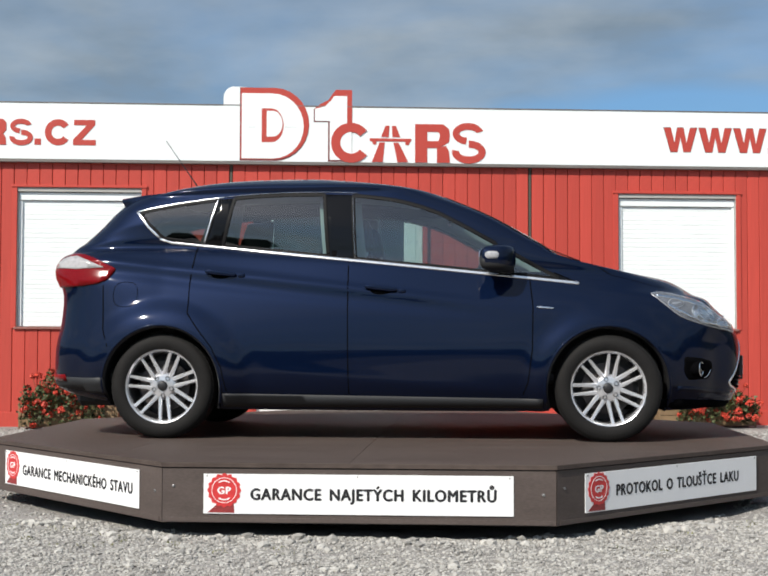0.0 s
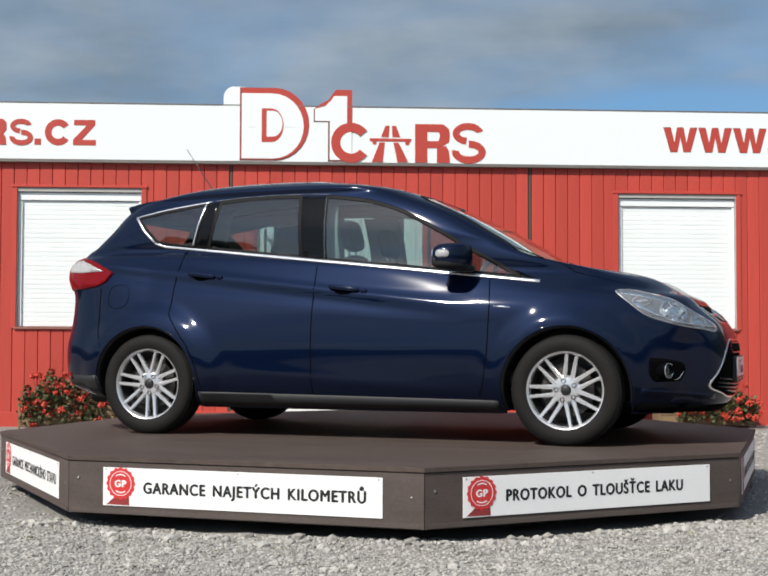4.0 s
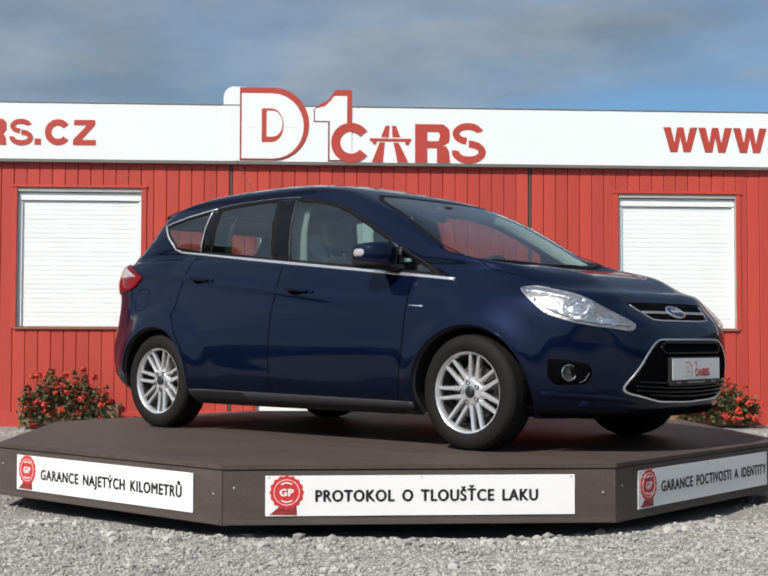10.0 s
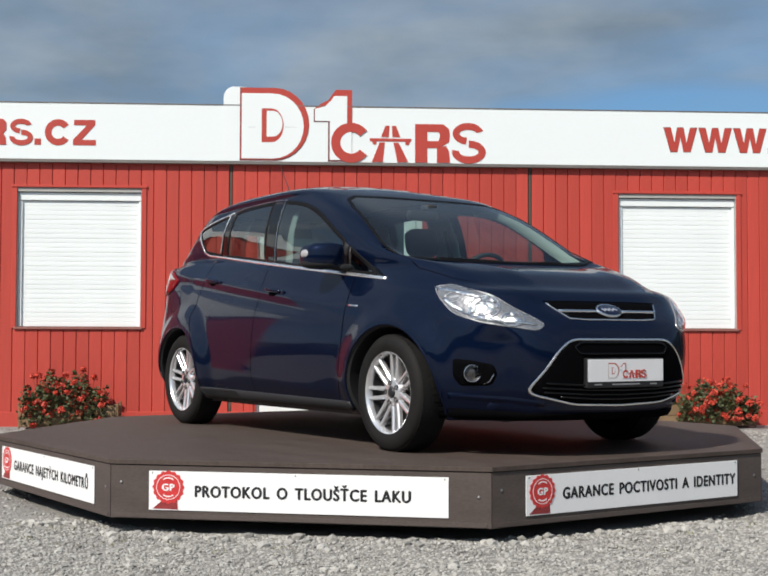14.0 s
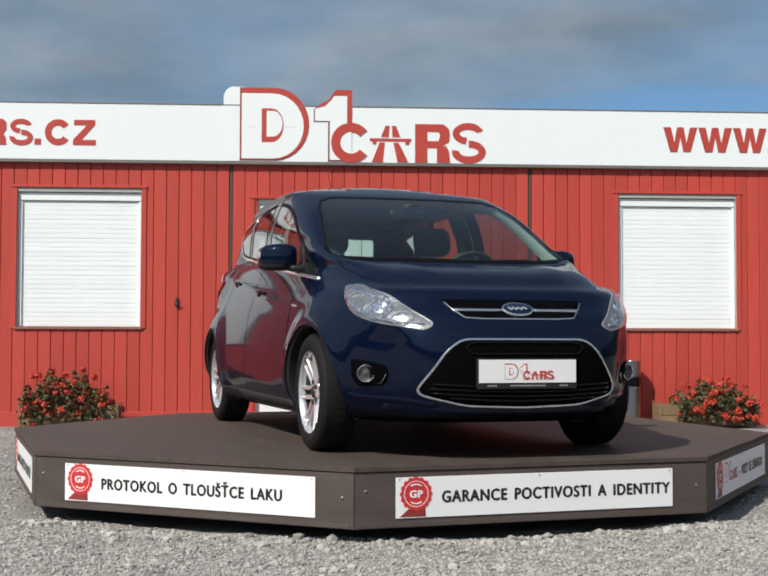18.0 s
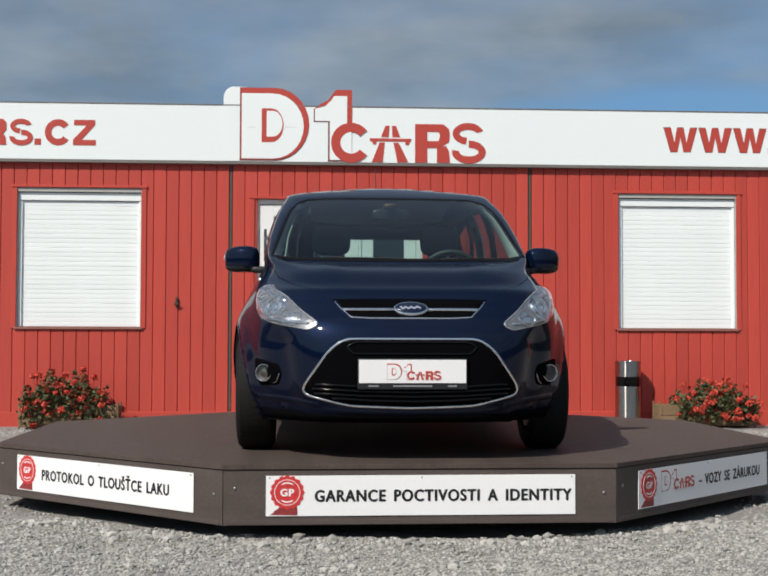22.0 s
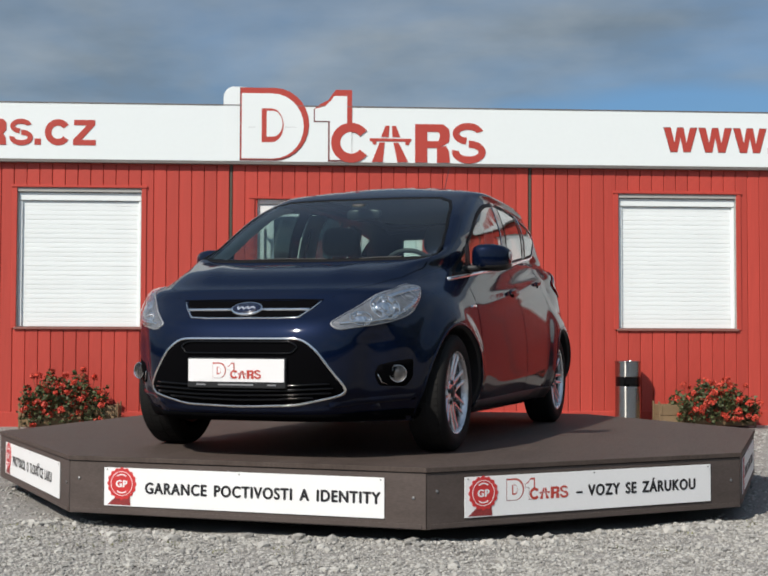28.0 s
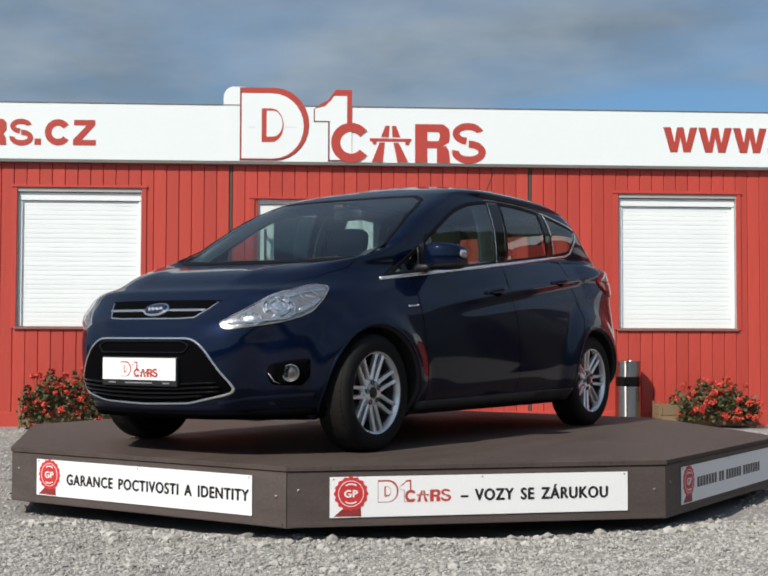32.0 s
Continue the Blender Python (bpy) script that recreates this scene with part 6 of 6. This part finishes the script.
part("grille_pocket", strip(round_corners([(-0.275, 0.594), (0.275, 0.594), (0.318, 0.572), (0.285, 0.538), (-0.285, 0.538), (-0.318, 0.572)], 0.015), from_front, 0.010, 0.007, 0.002, 0.02, True), M_GLOSS, low, smooth=True)
for z, w in ((0.380, 0.465), (0.358, 0.480), (0.336, 0.470), (0.314, 0.385)):
    part("grille_slat", strip([(-w, z + 0.012), (-w * 0.5, z), (0, z - 0.004), (w * 0.5, z), (w, z + 0.012)], from_front, 0.011, 0.009, 0.003), M_GLOSS, low, smooth=True)

# number plate holder with the dealer's card
bm = bmesh.new()
fx = 2.250
box(bm, fx - 0.028, fx, -0.266, 0.266, 0.366, 0.516, 0.004)
plate = part("plate_holder", bm, M_BLACK, CAR, "black holder with the dealer's white card")
bm = bmesh.new()
box(bm, fx + 0.0005, fx + 0.003, -0.260, 0.260, 0.397, 0.510, 0.001)
part("plate_card", bm, M_PLATE, plate)
marks = emblem_shapes(-0.125, 0.414, 0.078)
for k, (name, outlines) in enumerate(marks.items()):
    bm = bmesh.new()
    mat = M_SIGN_RED if name not in ("plate_face", "plate_core_face", "step_face", "plate_edge", "step_edge") else (M_PLATE if "face" in name else M_LAMPGREY)
    for o in outlines:
        prism(bm, o, fx + 0.0042 + 0.0002 * k, fx + 0.0035, lambda u, v, d: (d, u, v))
    part("mark", bm, mat, plate)
bm = bmesh.new()
for a, b in ((-0.215, -0.165), (-0.095, 0.095), (0.17, 0.215)):
    box(bm, fx + 0.0002, fx + 0.0012, a, b, 0.380, 0.3865)
part("holder_print", bm, M_LAMPGREY, plate)

# bumper underside lip, underbody
LIP = [(-0.79, 0.205), (0.79, 0.205), (0.77, 0.262), (0.45, 0.240), (0.0, 0.236), (-0.45, 0.240), (-0.77, 0.262)]
part("bumper_lip", drape(LIP, from_front, 0.006, 0.010, 0.04), M_GAP, CAR, "dark plastic lower lip", smooth=True)
part("bumper_crease", strip([(-0.64, 0.276), (-0.5, 0.262), (0.0, 0.252), (0.5, 0.262), (0.64, 0.276)], from_front, 0.045, 0.003, 0.0, 0.04, profile=((-1, -0.2), (-0.3, 0.9), (0.1, 1.0), (0.5, 0.4), (1, -0.2))), M_PAINT, CAR, smooth=True)
bm = bmesh.new()
box(bm, -1.90, 1.95, -0.56, 0.56, 0.19, 0.34, 0.03)
box(bm, -0.86, 0.98, -0.78, 0.78, 0.20, 0.34, 0.02)
part("underbody", bm, M_PLASTIC, CAR, "black underbody")
part("antenna", tube([(-1.235, 0, 1.585), (-1.265, 0, 1.625), (-1.37, 0, 1.775), (-1.478, 0, 1.93)], [0.009, 0.0045, 0.0032, 0.0022], 8), M_BLACK, CAR, "thin black roof aerial", smooth=True)


# ---- cabin ----
def seat(x, y, back_h=0.56, wide=0.24, tilt=14, drop=0.0):
    lean = pose(0, 0, 0, 0, -tilt, 0)
    s = part("seat", pillow(x + 0.22, y, 0.62, 0.26, wide, 0.085, 0.5), M_SEAT, CAR, "charcoal fabric seat", smooth=True)
    part("seat_back", pillow(x - 0.04, y, 0.86 - drop * 0.6, 0.070, wide * 0.88, back_h / 2, 0.5, lean), M_SEAT, s, smooth=True)
    part("headrest", pillow(x - 0.125 + drop * 0.4, y, 1.262 - drop * 1.8, 0.048, 0.128, 0.098 - drop * 0.32, 0.55, lean), M_SEAT, s, smooth=True)
    part("headrest_post", tube([(x - 0.10, y - 0.06, 1.08 - drop * 1.5), (x - 0.13, y - 0.06, 1.20 - drop * 1.7)], 0.006, 6), M_CHROME, s)
    part("headrest_post", tube([(x - 0.10, y + 0.06, 1.08 - drop * 1.5), (x - 0.13, y + 0.06, 1.20 - drop * 1.7)], 0.006, 6), M_CHROME, s)


for y in (-0.36, 0.36):
    seat(0.02, y)
for y in (-0.46, 0.0, 0.46):
    seat(-0.84, y, 0.46, 0.205, 18, 0.13)
part("headlining", drape(round_corners([(-1.35, -0.50), (0.22, -0.52), (0.22, 0.52), (-1.35, 0.50)], 0.12), from_top, -0.035, 0.0, 0.10), M_LINING, CAR, "grey roof lining", smooth=True)
bm = bmesh.new()
box(bm, -1.75, 1.15, -0.76, 0.76, 0.345, 0.42, 0.02)
part("cabin_floor", bm, M_CABIN, CAR)
part("dashboard", pillow(0.90, 0, 0.885, 0.28, 0.72, 0.125, 0.45), M_CABIN, CAR, "dark dashboard", smooth=True)
part("instrument_hood", pillow(0.78, 0.36, 1.000, 0.10, 0.19, 0.040, 0.6), M_CABIN, CAR, smooth=True)
part("parcel_shelf", pillow(-1.42, 0, 1.06, 0.25, 0.60, 0.02, 0.4), M_CABIN, CAR, smooth=True)
wheel_m = Matrix.Translation((0.56, 0.36, 0.985)) @ pose(0, 0, 0, 0, -62, 0)
bm = bmesh.new()
rows = []
for i in range(33):
    a = 2 * math.pi * i / 32
    rows.append([bm.verts.new(wheel_m @ Vector(((0.180 + 0.015 * math.cos(b)) * math.cos(a), (0.180 + 0.015 * math.cos(b)) * math.sin(a), 0.015 * math.sin(b)))) for b in [2 * math.pi * k / 8 for k in range(8)]])
for p, q in zip(rows, rows[1:]):
    for k in range(8):
        bm.faces.new((p[k], p[(k + 1) % 8], q[(k + 1) % 8], q[k]))
sw = part("steering_wheel", bm, M_CABIN, CAR, smooth=True)
part("steering_hub", pillow(0.56, 0.36, 0.985, 0.025, 0.16, 0.06, 0.6, pose(0, 0, 0, 0, 28, 0)), M_CABIN, sw, smooth=True)
part("rear_view_mirror", pillow(0.42, 0.0, 1.390, 0.018, 0.115, 0.035, 0.5), M_BLACK, CAR, smooth=True)
part("sensor_housing", pillow(0.495, 0.0, 1.432, 0.045, 0.05, 0.02, 0.6), M_CABIN, CAR, smooth=True)


# inner trim of the pillars, seat belts and door linings
for sign in (1, -1):
    put = from_side(sign)
    bm = bmesh.new()
    rows = []
    for k in range(9):
        z = 1.10 + (1.47 - 1.10) * k / 8
        y = float(np.interp(z, [p[1] for p in EDGE], [p[0] for p in EDGE]))
        a = from_front(sign * (y - 0.004), z, -0.016)
        x = float(np.interp(-z, [-1.494, -1.434, -1.378, -1.30, -1.215, -1.13, -1.035], [-0.10, 0.24, 0.385, 0.53, 0.68, 0.83, 1.00]))
        b = put(x + 0.035, z - 0.012, -0.022)
        c = (a + b) / 2 + Vector((-0.03, -sign * 0.055, 0))
        rows.append([bm.verts.new(p) for p in (a, c, b)])
    for p, q in zip(rows, rows[1:]):
        for i in range(2):
            bm.faces.new((p[i], p[i + 1], q[i + 1], q[i]))
    part("pillar_trim", bm, M_TRIMGREY, CAR, "light grey inner pillar trim", smooth=True)
    part("pillar_trim", drape([(-0.340, belt(-0.34) + 0.01), (-0.070, belt(-0.07) + 0.01), (-0.110, top_line(-0.11) - 0.01), (-0.370, top_line(-0.37) - 0.01)], put, -0.085, 0.010), M_TRIMGREY, CAR, "light grey inner centre pillar trim", smooth=True)
    part("pillar_trim", drape([(-1.120, belt(-1.12) + 0.01), (-0.880, belt(-0.88) + 0.01), (-0.840, top_line(-0.84) - 0.01), (-1.030, top_line(-1.03) - 0.01)], put, -0.095, 0.010), M_CABIN, CAR, smooth=True)
    part("seat_belt", strip([(-0.180, top_line(-0.18) - 0.10), (-0.165, 1.20), (-0.150, belt(-0.15) - 0.02)], put, 0.048, 0.002, -0.105), M_BLACK, CAR, "black seat belt", smooth=True)
    part("door_card", drape([(-0.90, 0.50), (0.86, 0.46), (0.86, belt(0.86) - 0.012), (-0.90, belt(-0.90) - 0.012)], put, -0.050, 0.012, 0.12), M_CABIN, CAR, "dark inner door lining", smooth=True)
# roof spoiler above the tailgate window
bm = bmesh.new()
rows = []
for k in range(17):
    y = -0.53 + 1.06 * k / 16
    c = (y / 0.53) ** 2
    a = from_top(-1.36 - 0.03 * (1 - c), y, 0.0015)
    tip = Vector((-1.722 + 0.098 * c, y, 1.524 - 0.048 * c))
    mid = (a + tip) / 2 + Vector((0, 0, 0.008))
    rows.append([bm.verts.new(p) for p in (a, mid, tip + Vector((0.012, 0, 0.003)), tip - Vector((0, 0, 0.008)), tip - Vector((-0.012, 0, 0.026)), from_back(y, tip.z - 0.045, -0.004))])
for p, q in zip(rows, rows[1:]):
    for i in range(5):
        bm.faces.new((p[i], p[i + 1], q[i + 1], q[i]))
bm.faces.new(rows[0])
bm.faces.new(rows[-1][::-1])
bmesh.ops.recalc_face_normals(bm, faces=bm.faces[:])
part("roof_spoiler", bm, M_PAINT, CAR, "dark blue roof spoiler", smooth=True)


# ---- things along the wall ----
def build_planter(x0, x1, top, seed, shift, spread):
    p = empty("flower_planter", WALL @ Matrix.Translation(((x0 + x1) / 2, -0.30, 0)))
    tagged(p, "wooden trough overflowing with red geraniums by the wall", "planter", group="planters along the wall")
    w, d, h = x1 - x0, 0.26, 0.24
    for y in (-d / 2, d / 2 - 0.022):
        for z in (0.02, 0.13):
            bm = bmesh.new()
            box(bm, -w / 2, w / 2, y, y + 0.022, z, z + 0.105, 0.003)
            part("plank", bm, M_TIMBER, p)
    for x in (-w / 2 - 0.022, w / 2):
        for z in (0.02, 0.13):
            bm = bmesh.new()
            box(bm, x, x + 0.022, -d / 2 - 0.006, d / 2 + 0.006, z, z + 0.105, 0.003)
            part("plank", bm, M_TIMBER, p)
        for y in (-d / 2, d / 2 - 0.04):
            bm = bmesh.new()
            box(bm, x - 0.012 if x < 0 else x + 0.022, x if x < 0 else x + 0.034, y, y + 0.04, 0.0, 0.27, 0.003)
            part("post", bm, M_TIMBER, p)
    bm = bmesh.new()
    box(bm, -w / 2, w / 2, -d / 2 + 0.024, d / 2 - 0.024, 0.03, h - 0.02)
    part("soil", bm, M_SOIL, p)
    rng = random.Random(seed)

    def spot():
        """A place in the uneven clump: fuller in the middle, hanging over the front."""
        u = rng.uniform(-1, 1)
        peak = top * (0.60 + 0.40 * math.cos(u * 1.35) + 0.10 * math.sin(u * 9 + seed) + 0.06 * math.sin(u * 23 + seed * 2))
        v = rng.uniform(-1, 1)
        lowest = 0.02 + 0.06 * abs(v)
        z = lowest + (peak - lowest) * rng.random() ** 0.75 * (1 - 0.25 * v * v)
        return Vector((shift + u * w * spread, -0.03 + v * 0.22 - 0.05 * (1 - z / top), z))

    vs, fs = [], []
    for _ in range(2300):
        c = spot()
        s = rng.uniform(0.010, 0.022)
        m = Euler((rng.uniform(-1.1, 1.1), rng.uniform(-1.1, 1.1), rng.uniform(0, 6.28))).to_matrix()
        k = len(vs)
        for i in range(7):
            a = 2 * math.pi * i / 7
            r = s * (1.0 + 0.16 * math.cos(a * 3))
            vs.append(c + m @ Vector((r * math.cos(a), r * math.sin(a), 0.25 * s * math.cos(2 * a))))
        vs.append(c + m @ Vector((0, 0, -0.2 * s)))
        fs += [(k + i, k + (i + 1) % 7, k + 7) for i in range(7)]
    me = bpy.data.meshes.new("foliage")
    me.from_pydata(vs, [], fs)
    tagged(part("foliage", me, M_LEAF, p, "small round green leaves"), kind="stuff")
    vs, fs = [], []
    heads = [spot() + Vector((0, -0.035, 0.0)) for _ in range(96)]
    tall = [Vector((shift + rng.uniform(-0.9, 0.8) * w * spread, rng.uniform(-0.10, 0.10), top * rng.uniform(0.92, 1.12))) for _ in range(9)]
    for c in heads + tall:
        big = rng.uniform(0.7, 1.25)
        for _ in range(46):
            d = Vector((rng.gauss(0, 1), rng.gauss(0, 1), rng.gauss(0, 0.75))).normalized() * rng.uniform(0.6, 1.0)
            o = c + d * 0.032 * big
            m = Euler((rng.uniform(-1.5, 1.5), rng.uniform(-1.5, 1.5), rng.uniform(0, 6.28))).to_matrix()
            r = rng.uniform(0.009, 0.015)
            k = len(vs)
            for i in range(5):
                a = 2 * math.pi * i / 5
                vs.append(o + m @ Vector((r * math.cos(a), r * math.sin(a), 0.3 * r * math.sin(2 * a))))
            fs.append(tuple(range(k, k + 5)))
    me = bpy.data.meshes.new("blossom")
    me.from_pydata(vs, [], fs)
    tagged(part("blossom", me, M_PETAL, p, "scarlet flower heads"), kind="stuff")
    vs, fs = [], []
    for c in [spot() for _ in range(60)] + tall:
        a = Vector((c.x * 0.8, c.y * 0.4, 0.22))
        k = len(vs)
        for t in (a, c):
            for q in range(3):
                vs.append(t + Vector((0.003 * math.cos(q * 2.1), 0.003 * math.sin(q * 2.1), 0)))
        fs += [(k + q, k + (q + 1) % 3, k + 3 + (q + 1) % 3, k + 3 + q) for q in range(3)]
    me = bpy.data.meshes.new("stem")
    me.from_pydata(vs, [], fs)
    tagged(part("stem", me, M_LEAF, p), kind="stuff")


build_planter(-3.72, -2.79, 0.55, 11, -0.05, 0.46)
build_planter(2.87, 3.84, 0.46, 23, 0.09, 0.44)


def build_bin():
    b = empty("litter_bin", WALL @ Matrix.Translation((2.572, -0.175, 0)) @ Matrix.Diagonal((1.15, 1.15, 1.03, 1)))
    tagged(b, "round stainless steel litter bin with a black band", "litter bin")
    bm = bmesh.new()
    lathe(bm, [(0.10, 0.012), (0.118, 0.014), (0.118, 0.405), (0.116, 0.408), (0.116, 0.412)], 120)
    part("body", bm, M_STEEL, b, smooth=False)
    bm = bmesh.new()
    lathe(bm, [(0.112, 0.408), (0.115, 0.412), (0.115, 0.508), (0.112, 0.512)], 120)
    part("opening_band", bm, M_GLOSS, b, "black band with the opening")
    bm = bmesh.new()
    lathe(bm, [(0.116, 0.510), (0.118, 0.513), (0.118, 0.655), (0.1225, 0.657), (0.1225, 0.668), (0.110, 0.672), (0.104, 0.655), (0.001, 0.652)], 120)
    part("top", bm, M_STEEL, b)
    bm = bmesh.new()
    lathe(bm, [(0.122, 0.0), (0.122, 0.012), (0.10, 0.014)], 120)
    part("foot_ring", bm, M_BLACK, b)
    bm = bmesh.new()
    box(bm, -0.045, 0.045, -0.121, -0.113, 0.43, 0.49, 0.004)
    part("opening_flap", bm, M_GLOSS, b)


build_bin()


def motions():
    """The deck and the car on it turn together."""
    rows = [(t, pose(0, 0, 0, 0, 0, a)) for t, a in TURN]
    walk(PLATFORM, rows)
    walk(CAR, rows)


motions()
